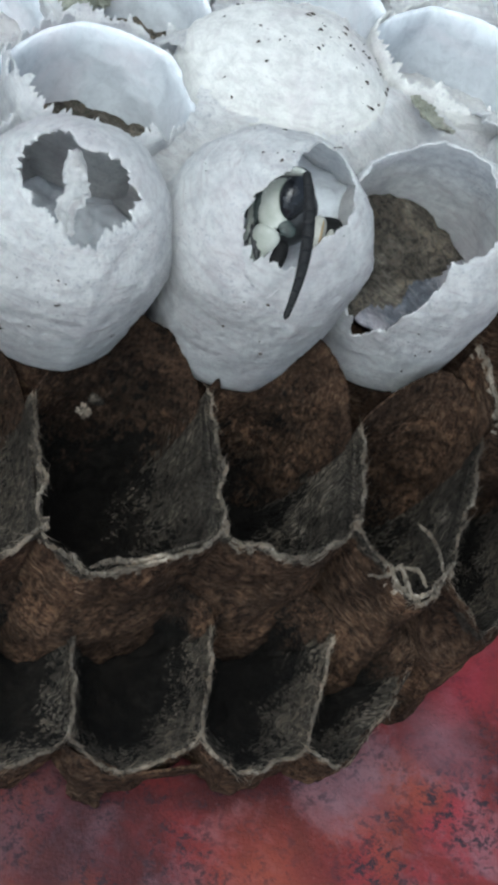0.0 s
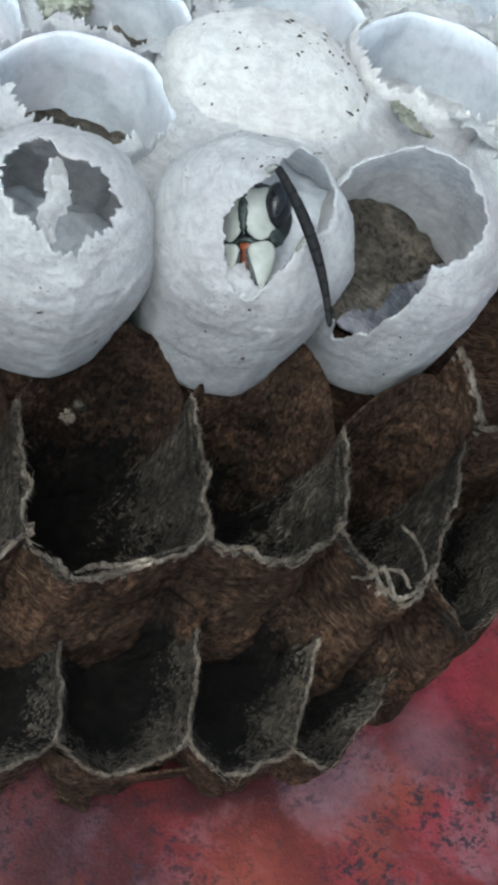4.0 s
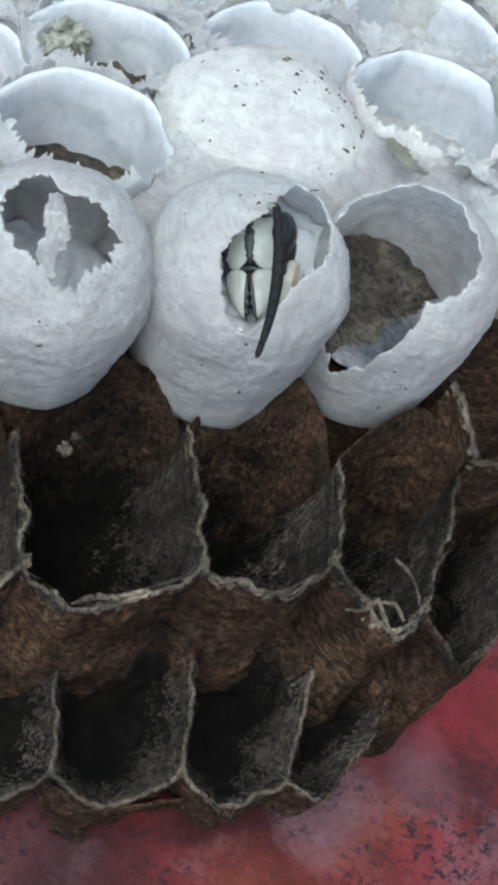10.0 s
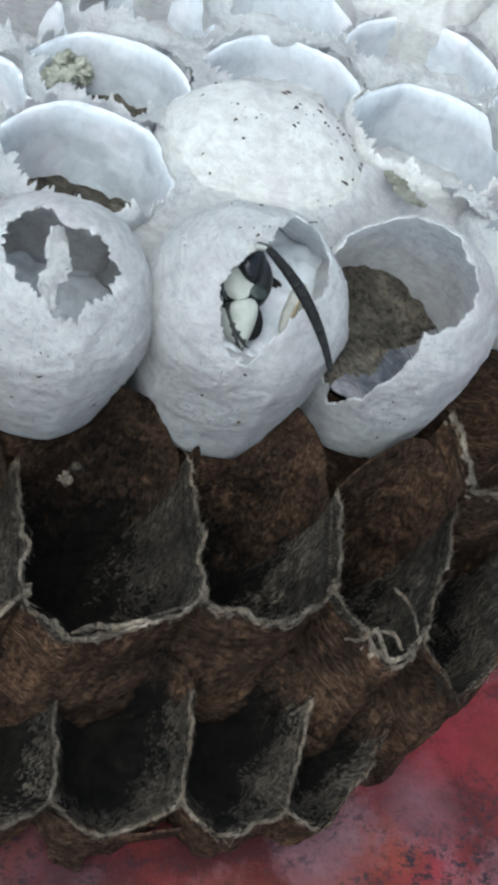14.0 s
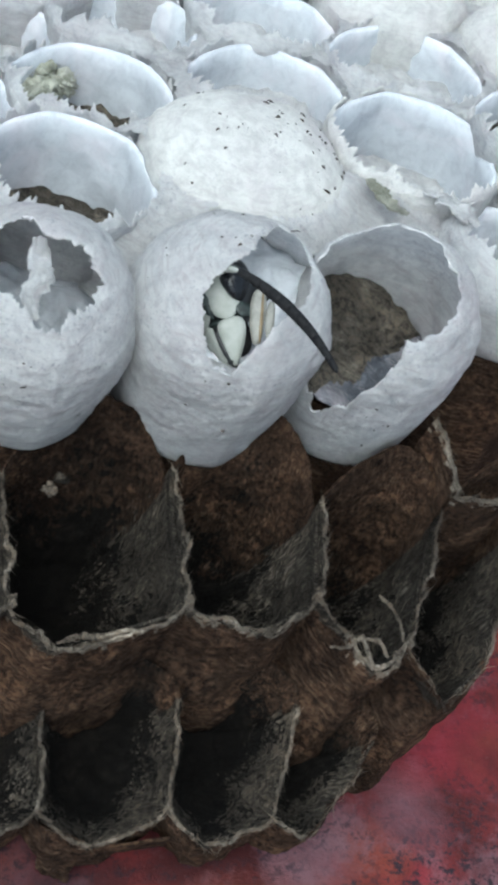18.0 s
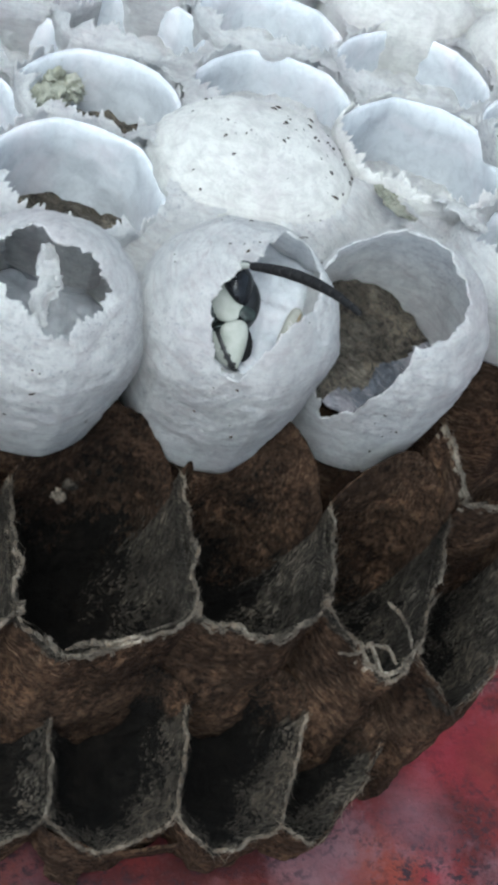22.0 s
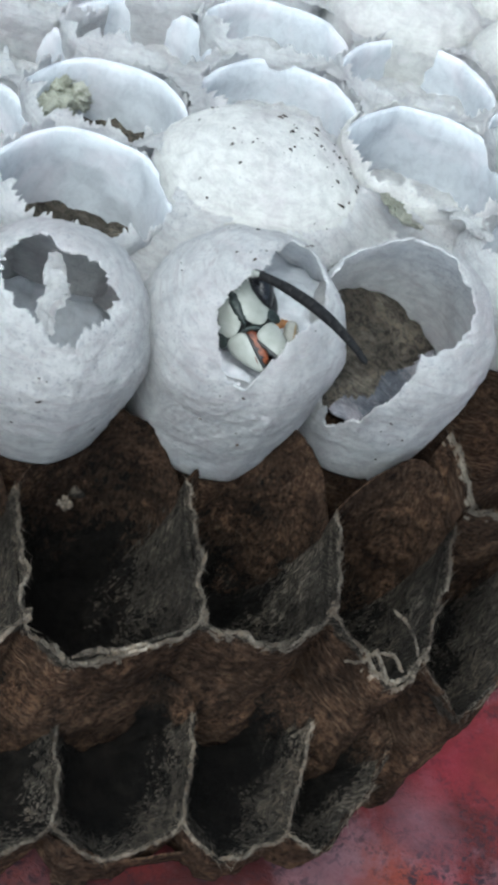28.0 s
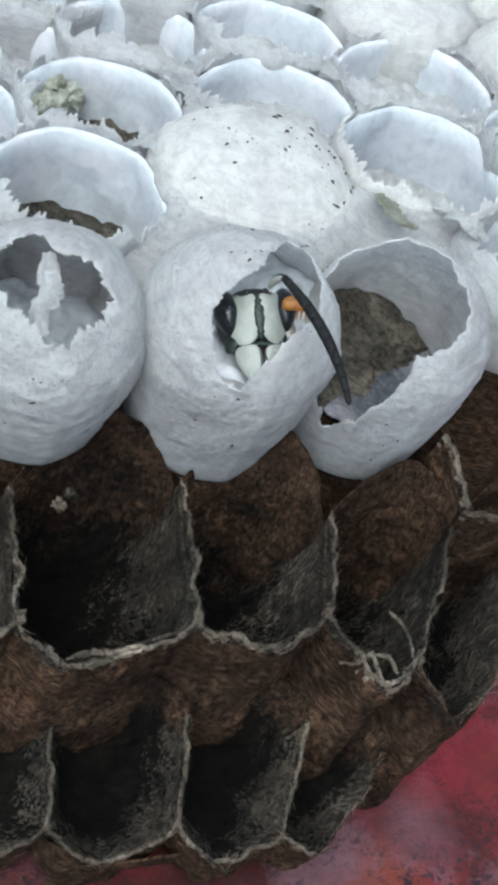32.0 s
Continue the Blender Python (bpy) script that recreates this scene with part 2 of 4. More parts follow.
def mesh_of(name, verts, faces, uvs, mats, index=None, smooth=True):
    me = bpy.data.meshes.new(name)
    me.from_pydata([tuple(c * MM for c in v) for v in verts], [], faces)
    for m in mats:
        me.materials.append(m)
    if uvs is not None:
        layer = me.uv_layers.new(name="UVMap")
        loops = np.empty(len(me.loops), dtype=np.int32)
        me.loops.foreach_get("vertex_index", loops)
        layer.data.foreach_set("uv", np.asarray(uvs, dtype=np.float32)[loops].ravel())
    if index is not None:
        me.polygons.foreach_set("material_index", np.asarray(index, dtype=np.int32))
    me.polygons.foreach_set("use_smooth", np.full(len(me.polygons), smooth))
    me.update()
    return me


def under(name, me, parent, label=""):
    ob = new(name, me)
    ob.parent = parent
    return tagged(ob, label=label) if label else ob


def part(name, bm, mat, parent, label=""):
    me = bpy.data.meshes.new(name)
    bm.to_mesh(me)
    bm.free()
    me.materials.append(mat)
    me.polygons.foreach_set("use_smooth", np.full(len(me.polygons), True))
    return under(name, me, parent, label)


def thick_grid(P, UV, thick, closed, mats, rim_rows=0, name="sheet"):
    """A sheet of paper or silk with two faces: P is nu x nv x 3, its row v = 0 the free rim; rim_rows take the second material."""
    nu, nv = P.shape[:2]
    du = np.roll(P, -1, 0) - np.roll(P, 1, 0) if closed else np.gradient(P, axis=0)
    dv = np.gradient(P, axis=1)
    N = np.cross(du, dv)
    N /= np.linalg.norm(N, axis=2, keepdims=True) + 1e-9
    T = thick if np.ndim(thick) else np.full((nu, nv), thick)
    verts = np.concatenate([(P + N * T[..., None] / 2).reshape(-1, 3), (P - N * T[..., None] / 2).reshape(-1, 3)])
    uv = np.concatenate([UV.reshape(-1, 2)] * 2)
    faces, index, half = [], [], nu * nv
    for i in range(nu if closed else nu - 1):
        k = (i + 1) % nu
        for j in range(nv - 1):
            a, b, c, d = i * nv + j, k * nv + j, k * nv + j + 1, i * nv + j + 1
            faces += [(a, b, c, d), (half + d, half + c, half + b, half + a)]
            index += [1 if j < rim_rows * (0.8 + 1.6 * n3(i * 0.31, j * 0.5, nu)) else 0] * 2
        faces += [(i * nv, half + i * nv, half + k * nv, k * nv), (i * nv + nv - 1, k * nv + nv - 1, half + k * nv + nv - 1, half + i * nv + nv - 1)]
        index += [1 if rim_rows else 0, 0]
    return mesh_of(name, verts.tolist(), faces, uv, mats, index)


FIBRES = []


def strand(p, way, length, width, curl):
    """One loose fibre: a thin three-sided spike that bends."""
    FIBRES.append((np.array(p, float), np.array(way, float), length, width, np.array(curl, float)))


def paper_wall(name, parent, p, q, ap, aq, depth, bulge=(0, 0, 0), mats=None, fray=0.22, seed=0, label="", thick=0.15, fold=0.0):
    """A wall between two rim corners p and q, sunk along the cell's axis; bulge bows the rim's middle."""
    p, q, ap, aq, bulge = (np.array(v, float) for v in (p, q, ap, aq, bulge))
    ap, aq = ap / np.linalg.norm(ap), aq / np.linalg.norm(aq)
    length = np.linalg.norm(q - p)
    nu, nv = max(14, int(length / 0.10)), 40
    P, UV = np.zeros((nu, nv, 3)), np.zeros((nu, nv, 2))
    side = np.cross(q - p, ap + aq)
    side /= np.linalg.norm(side)
    for i in range(nu):
        s = i / (nu - 1)
        rim = p + (q - p) * s + bulge * math.sin(math.pi * s) ** 0.8
        ax = ap * (1 - s) + aq * s
        u = s * length
        rag = fray * (n3(u * 0.8, seed * 7.3, 0) * 1.2 + n3(u * 2.9, seed * 3.1, 5) * 0.8 * (1 + n3(u * 0.5, 3, seed)) + n3(u * 10, seed, 9) * 0.5)
        for j in range(nv):
            d = depth * (j / (nv - 1)) ** 1.35
            w = 0.34 * n3(u * 0.5 + seed, d * 0.45, seed) + 0.16 * n3(u * 1.6, d * 1.9, seed * 2 + 3) + 0.07 * n3(u * 3.5, d * 6, seed + 8) + 0.055 * n3(u * 8, d * 10, seed + 2)
            w *= min(1.0, 0.35 + d) * min(1.0, 6 * s + 0.15, 6 * (1 - s) + 0.15)
            lip = 0.30 * math.exp(-d / 0.5)
            P[i, j] = rim - ax * (d - rag * math.exp(-d / 0.5)) + side * (w + lip * (n3(u * 0.9, seed, 1) + 0.4 * n3(u * 4.1, seed, 6)))
            UV[i, j] = u + seed * 3.7, d + seed * 1.9
    T = np.full((nu, nv), thick)
    for i in range(nu):
        T[i, :6] = thick * (0.7 + 0.9 * abs(n3(i * 0.11, seed, 4))) + fold * np.array((0.5, 0.9, 1, 0.9, 0.7, 0.4)) * max(0.0, 0.45 + 1.0 * n3(i * 0.13, seed, 8) + 0.6 * n3(i * 0.45, seed, 3))
        T[i, 0] = fold * 0.4 + thick * (0.3 + 0.4 * abs(n3(i * 0.4, seed, 2)))
    me = thick_grid(P, UV, T, False, mats or [BROWN, RIM], 3, name)
    for k in range(int(length * 24)):
        i = random.randrange(nu)
        way = (q - p) / length * random.choice((-1, 1)) + ap * random.uniform(-0.15, 0.3) + side * random.uniform(-0.3, 0.3)
        strand(P[i, random.choice((0, 0, 1, 2))], way, random.uniform(0.15, 0.7), random.uniform(0.012, 0.034), side * random.uniform(-0.2, 0.2))
    return under(name, me, parent, label)


HEX_TURN = math.pi / 6
DOME = 0.62


def axes_of(n):
    n = Vector(n).normalized()
    e1 = (Vector((1, 0, 0)) - n * n.x).normalized()
    return np.array(e1), np.array(n.cross(e1)), np.array(n)


def cap_point(a, b, C, fr, R, h, tube, seed):
    """From the cap's plan, a disc of radius 1, to its dome and the collar under it."""
    e1, e2, n = fr
    s, phi = math.hypot(a, b), math.atan2(b, a)
    k = min(s / DOME, 1) * math.pi / 2
    rho, z = math.sin(k), math.cos(k) * h - max(0.0, (s - DOME) / (1 - DOME)) * tube
    hexr = 1 / math.cos((phi - HEX_TURN + math.pi / 6) % (math.pi / 3) - math.pi / 6)
    taper = (0.11 if tube > 3.5 else 0.03) * max(0.0, (s - DOME) / (1 - DOME)) ** 1.5
    r = R * (rho - taper) * (1 + (hexr - 1) * (0.25 if tube > 3.5 else 0.4) * rho ** 3)
    p = np.array(C) + r * math.cos(phi) * e1 + r * math.sin(phi) * e2 + z * n
    w = 0.16 * n3(p[0] * 0.55, p[1] * 0.55, p[2] * 0.55 + seed) + 0.09 * n3(p[0] * 1.3, p[1] * 1.3, p[2] * 1.9 + seed) + 0.045 * n3(p[0] * 3, p[1] * 3, p[2] * 4.5) + 0.03 * n3(p[0] * 5, p[1] * 5, p[2] * 11) + 0.018 * n3(p[0] * 11, p[1] * 11, p[2] * 22)
    w *= 1 - 0.75 * max(0.0, (s - DOME) / (1 - DOME))
    out = p - (np.array(C) - n * 2)
    return p + out / np.linalg.norm(out) * w


def periodic(values, angle):
    x = (angle / (2 * math.pi)) % 1 * len(values)
    i = int(x)
    f = x - i
    f = f * f * (3 - 2 * f)
    return values[i % len(values)] * (1 - f) + values[(i + 1) % len(values)] * f


def silk_cap(parent, C, n, R, h, tube, centre=(0, 0), radii=None, jag=0.10, seed=0, mat=None, label="", nth=320, nr=40):
    """A silk dome with a torn hole: rings run from the hole's ragged edge down to the collar's foot."""
    fr = axes_of(n)
    if not radii:
        nth, nr = 110, 34
    elif tube > 3.5:
        nth, nr = 340, 72
    P, UV = np.zeros((nth, nr, 3)), np.zeros((nth, nr, 2))
    for i in range(nth):
        th = 2 * math.pi * i / nth
        c, s = math.cos(th), math.sin(th)
        dot = centre[0] * c + centre[1] * s
        edge = -dot + math.sqrt(max(0.0, dot * dot + 1 - centre[0] ** 2 - centre[1] ** 2))
        r0 = periodic(radii, th) if radii else 0.004
        if radii:
            r0 *= 1 + jag * (n3(c * 3, s * 3, seed) * 1.2 + n3(c * 9, s * 9, seed) * 0.9 + n3(c * 22, s * 22, seed + 4) * 0.6 + n3(c * 38, s * 38, seed + 9) * 0.2)
        r0 = min(r0, edge * 0.93)
        for j in range(nr):
            r = r0 + (edge - r0) * (j / (nr - 1)) ** 1.2
            a, b = centre[0] + r * c, centre[1] + r * s
            P[i, j] = cap_point(a, b, C, fr, R, h, tube, seed)
            ph = math.atan2(b, a)
            UV[i, j] = abs(ph) * R + seed * 5.1, math.hypot(a, b) * R * 1.8 + seed
    T = np.full((nth, nr), 0.13)
    if radii:
        T[:, 0], T[:, 1] = 0.03, 0.09
    me = thick_grid(P, UV, T, True, [mat or SILK], 0, "silk_cap")
    if radii:
        for k in range(110):
            i = random.randrange(nth)
            way = P[i, 0] - P[i, 2]
            way = way / (np.linalg.norm(way) + 1e-6) + np.array([random.uniform(-1.6, 1.6) for _ in range(3)])
            SILK_FIBRES.append((P[i, random.choice((0, 1, 2))], way, random.uniform(0.06, 0.24), random.uniform(0.007, 0.017), np.array([random.uniform(-0.1, 0.1) for _ in range(3)])))
    return under("silk_cap", me, parent, label)


SILK_FIBRES, CLUMP_FIBRES = [], []


def tube_wall(name, parent, C, n, R, top, bottom, mat, seed=0, ragged=None, label="", hexed=0.5, thick=0.12, nth=72, nv=24, lip=0.0):
    """The round-cornered wall of one cell, or its silk lining: ragged gives the lower edge's depth round the cell."""
    e1, e2, n = axes_of(n)
    P, UV = np.zeros((nth, nv, 3)), np.zeros((nth, nv, 2))
    for i in range(nth):
        th = 2 * math.pi * i / nth
        hexr = 1 / math.cos((th - HEX_TURN + math.pi / 6) % (math.pi / 3) - math.pi / 6)
        r = R * (1 + (hexr - 1) * hexed)
        low = bottom
        if ragged:
            low = periodic(ragged, th) * (1 + 0.12 * n3(math.cos(th) * 5, math.sin(th) * 5, seed))
        for j in range(nv):
            z = top + (low - top) * j / (nv - 1)
            w = 0.14 * n3(math.cos(th) * 2 + seed, math.sin(th) * 2, z * 0.5) + 0.05 * n3(math.cos(th) * 6, math.sin(th) * 6 + seed, z * 1.6)
            w += lip * R * math.exp((z - top) / 0.35)
            P[i, j] = np.array(C) + (r + w) * (math.cos(th) * e1 + math.sin(th) * e2) + z * n
            UV[i, j] = abs(th - math.pi) * R + seed * 2.3, z + seed
    return under(name, thick_grid(P, UV, thick, True, [mat], 0, name), parent, label)


def strands_mesh(name, items, mat, parent, label):
    verts, faces, uv = [], [], []
    for p, way, length, width, curl in items:
        way = way / (np.linalg.norm(way) + 1e-6)
        side = np.cross(way, (0.3, 0.5, 0.8))
        side /= np.linalg.norm(side) + 1e-6
        other, base = np.cross(way, side), len(verts)
        for k in range(4):
            s = k / 3
            c = p + way * length * s + curl * s * s * length * 2
            w = width * (1 - 0.85 * s)
            for g in range(3):
                verts.append(c + w * (side * math.cos(2.1 * g) + other * math.sin(2.1 * g)))
                uv.append((length * s, g * 0.1))
        for k in range(3):
            for g in range(3):
                h = (g + 1) % 3
                faces.append((base + 3 * k + g, base + 3 * k + h, base + 3 * k + 3 + h, base + 3 * k + 3 + g))
        faces.append((base + 9, base + 10, base + 11))
    ob = under(name, mesh_of(name, verts, faces, uv, [mat]), parent, label)
    return tagged(ob, kind="stuff")


def lump(name, parent, C, size, mat, seed, rough=0.35, label="", sub=4):
    bm = bmesh.new()
    bmesh.ops.create_icosphere(bm, subdivisions=sub, radius=1)
    for v in bm.verts:
        c = v.co
        k = 1 + rough * (n3(c.x * 1.6 + seed, c.y * 1.6, c.z * 1.6) + 0.6 * n3(c.x * 4, c.y * 4 + seed, c.z * 4) + 0.35 * n3(c.x * 9, c.y * 9, c.z * 9 + seed))
        v.co = Vector((C[0] + c.x * k * size[0], C[1] + c.y * k * size[1], C[2] + c.z * k * size[2])) * MM
    return part(name, bm, mat, parent, label)


# ---- the ground and the red board ----
def box(name, size, at, mat, bevel, kind, label, category):
    bm = bmesh.new()
    bmesh.ops.create_cube(bm, size=1)
    for v in bm.verts:
        v.co = Vector((v.co.x * size[0], v.co.y * size[1], v.co.z * size[2])) + Vector(at)
    if bevel:
        bmesh.ops.bevel(bm, geom=bm.edges[:], offset=bevel, segments=3, affect="EDGES")
    me = bpy.data.meshes.new(name)
    bm.to_mesh(me)
    bm.free()
    me.materials.append(mat)
    return tagged(new(name, me), label, category, kind=kind)


box("ground", (3000, 3000, 0.4), (0, 0, -0.2236), SLAB, 0, "structure", "pale grey concrete ground", "ground")
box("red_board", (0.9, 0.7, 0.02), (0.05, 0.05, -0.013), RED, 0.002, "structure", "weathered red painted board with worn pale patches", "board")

# ---- the comb ----
comb = tagged(new("wasp_comb"), "brown paper wasp comb with white silk caps lying on red board", "wasp nest")
AXIS_A, AXIS_B, AXIS_V, AXIS_U = (0.12, -0.16, 0.98), (0.05, -0.02, 1), (0, 0.05, 1), (0, 0.1, 1)
AXIS_C, AXIS_D = (0.17, 0.03, 0.98), (0.22, 0.0, 0.98)

OPEN = (0.58, 0.62, 0.64, 0.62, 0.56, 0.46, 0.40, 0.47)
TORN = (0.56, 0.62, 0.66, 0.60, 0.57, 0.48, 0.44, 0.50)
CAPS = [
    # centre, axis, radius, dome, collar, torn hole: centre and radii round it, raggedness, cloth, depth of the crust or
    # pale disc inside, label
    ((-9.71, 6.1, 12.5), AXIS_A, 4.3, 4.4, 4.7, (0.02, -0.09), (0.21, 0.23, 0.2, 0.19, 0.15, 0.14, 0.15, 0.24, 0.26, 0.25, 0.23, 0.2, 0.18, 0.16, 0.15, 0.16, 0.22, 0.22, 0.18, 0.2), 0.13, SILK, 2.4, "white silk cap torn open in a star"),
    ((-2.0, 9.35, 12.4), AXIS_A, 4.35, 4.6, 6.1, (0.07, -0.1), (0.17, 0.2, 0.23, 0.28, 0.37, 0.33, 0.21, 0.135, 0.12, 0.13, 0.16, 0.19, 0.24, 0.29, 0.34, 0.36, 0.23, 0.16, 0.14, 0.15), 0.06, SILK, -1.0, "white silk cap chewed open by the wasp"),
    ((4.65, 12.2, 12.2), AXIS_A, 4.1, 4.6, 6.3, (-0.11, -0.21), (0.31, 0.37, 0.38, 0.37, 0.44, 0.5, 0.51, 0.5, 0.42, 0.36, 0.33, 0.34, 0.39, 0.47, 0.52, 0.49, 0.4, 0.28, 0.21, 0.25), 0.06, SILK, 2.1, "white silk cap with a wide torn opening"),
    ((-17.2, 2.2, 12.5), AXIS_A, 4.25, 4.2, 4.0, (0, 0), None, 0, SILK, 0, "closed white silk cap"),
    ((10.2, 18.9, 12.4), AXIS_B, 4.0, 3.0, 2.8, (0.05, 0.1), (0.5, 0.5, 0.5, 0.5, 0.46, 0.44, 0.42, 0.46), 0.16, SILK, 6, "white silk cap torn to flakes"),
    ((-10.7, 13.5, 14.0), AXIS_B, 4.15, 2.2, 2.5, (0, 0), TORN, 0.2, SILK, 4.3, "white silk cap torn away round its rim"),
    ((-3.5, 18.1, 13.7), AXIS_B, 4.75, 2.15, 2.5, (-0.16, 0.52), (0.28, 0.2, 0.16, 0.2, 0.28, 0.16, 0.12, 0.15), 0.3, SILK_OLD, 4, "closed white silk cap spotted with frass"),
    ((4.0, 23.2, 14.0), AXIS_B, 4.3, 2.2, 2.5, (0, 0), TORN, 0.18, SILK_OLD, 3.9, "stained white silk cap torn away round its rim"),
    ((-17.3, 10.0, 14.0), AXIS_B, 4.0, 2.2, 2.5, (0, 0), TORN, 0.1, SILK, 5, "white silk cap torn away round its rim"),
    ((10.8, 27.7, 14.0), AXIS_B, 4.3, 2.2, 2.5, (0, 0), OPEN, 0.2, SILK, 2.2, "open white silk collar"),
    ((-11.8, 21.5, 12.9), AXIS_V, 4.15, 2.0, 2.5, (0, 0), OPEN, 0.2, SILK, 3.3, "open white silk collar with crumbly silk inside"),
    ((-3.9, 25.9, 12.9), AXIS_V, 4.2, 2.0, 2.5, (0, 0), OPEN, 0.2, SILK, 2.2, "open white silk collar"),
    ((2.6, 31.7, 12.9), AXIS_V, 4.3, 2.0, 2.5, (0, 0), OPEN, 0.2, SILK, 2.2, "open white silk collar"),
    ((-18.5, 17.1, 12.9), AXIS_V, 4.15, 2.0, 2.5, (0, 0), OPEN, 0.2, SILK, 2.2, "open white silk collar"),
    ((9.8, 37.1, 12.9), AXIS_V, 4.6, 2.4, 2.5, (0, 0), None, 0, SILK_OLD, 0, "closed white silk cap"),
    ((-12.45, 29.8, 11.8), AXIS_U, 4.1, 2.0, 2.5, (0, 0), OPEN, 0.2, SILK, 2.2, "open white silk collar"),
    ((-5.6, 33.8, 11.8), AXIS_U, 4.2, 2.0, 2.5, (0, 0), OPEN, 0.2, SILK, 2.2, "open white silk collar"),
    ((0.8, 39.7, 11.8), AXIS_U, 4.5, 2.4, 2.5, (0, 0), None, 0, SILK_OLD, 0, "closed white silk cap"),
    ((-18.55, 25.2, 11.8), AXIS_U, 4.0, 2.0, 2.5, (0, 0), OPEN, 0.2, SILK, 2.2, "open white silk collar"),
    ((7.8, 46.1, 11.8), AXIS_U, 4.8, 2.4, 2.5, (0, 0), None, 0, SILK_OLD, 0, "closed white silk cap"),
    ((-13.0, 37.3, 11.0), AXIS_U, 4.1, 2.0, 2.5, (0, 0), OPEN, 0.2, SILK, 2.2, "open white silk collar"),
    ((-6.5, 41.9, 11.0), AXIS_U, 4.1, 2.0, 2.5, (0, 0), OPEN, 0.2, SILK, 2.2, "open white silk collar"),
    ((0.0, 48.0, 11.0), AXIS_U, 4.3, 2.4, 2.5, (0, 0), None, 0, SILK, 0, "closed white silk cap"),
    ((-19.1, 32.3, 11.0), AXIS_U, 4.0, 2.0, 2.5, (0, 0), OPEN, 0.2, SILK, 2.2, "open white silk collar"),
]
for k, (C, n, R, h, tube, centre, radii, jag, mat, crust, label) in enumerate(CAPS):
    nn = np.array(Vector(n).normalized())
    foot = np.array(C) - nn * (min(tube, 4.7) - 0.45 if n is AXIS_A else tube - 0.3 if k == 4 else tube + 2.0)
    front = n is AXIS_A
    lean = AXIS_C if front else n
    cell = tube_wall("cell", comb, foot, lean, R * (0.76 if front else 0.96), 0.2, -(foot[2] + 1.6) / Vector(lean).normalized().z, BROWN, k + 0.5,
                     None, "mottled brown paper cell", 0.6, 0.12, 60, 16)
    silk_cap(cell, C, n, R, h, tube, centre, radii, jag, k * 1.7, mat, label)
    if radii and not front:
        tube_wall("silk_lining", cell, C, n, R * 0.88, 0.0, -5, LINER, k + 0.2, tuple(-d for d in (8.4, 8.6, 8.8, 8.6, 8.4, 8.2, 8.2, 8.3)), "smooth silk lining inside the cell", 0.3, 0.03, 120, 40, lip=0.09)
    if crust:
        P, UV = np.zeros((96, 28, 3)), np.zeros((96, 28, 2))
        e1, e2, up = axes_of(n)
        for i in range(96):
            th = 2 * math.pi * i / 96
            for j in range(28):
                r = R * (0.955 + (0.055 * math.exp(-((th - 4.0) / 0.6) ** 2) if k == 2 else 0)) * (1 - j / 27.02)
                x, y = r * math.cos(th), r * math.sin(th)
                z = -crust - 0.5 * (1 - (r / R) ** 2) + 0.35 * n3(x * 0.6 + k, y * 0.6, 1) + 0.30 * n3(x * 1.7, y * 1.7, k) + 0.14 * n3(x * 4, y * 4, k) - ((0.55 if x > 0 else 0.2) * x if k == 2 else 0)
                P[i, j] = np.array(C) + x * e1 + y * e2 + z * up
                UV[i, j] = x, y
        # the silk ones are pale discs added to brighten the insides of caps
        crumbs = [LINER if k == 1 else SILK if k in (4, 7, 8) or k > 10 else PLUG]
        me = thick_grid(P, UV, 0.15, True, [LINER, PLUG] if k == 0 else [PLUG, FILM] if k == 2 else crumbs, 0, "cell_crust_or_disc")
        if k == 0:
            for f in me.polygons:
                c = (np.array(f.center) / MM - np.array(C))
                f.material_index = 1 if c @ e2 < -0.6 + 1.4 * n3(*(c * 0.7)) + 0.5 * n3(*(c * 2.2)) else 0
        if k == 2:
            for f in me.polygons:
                c = (np.array(f.center) / MM - np.array(C))
                f.material_index = 1 if c @ e1 - 0.5 * (c @ e2) > 0.5 + 1.0 * n3(*(c * 0.4)) + 0.25 * n3(*(c * 2)) else 0
        under("cell_crust_or_disc", me, cell, "crust or added pale silk disc inside the cell")


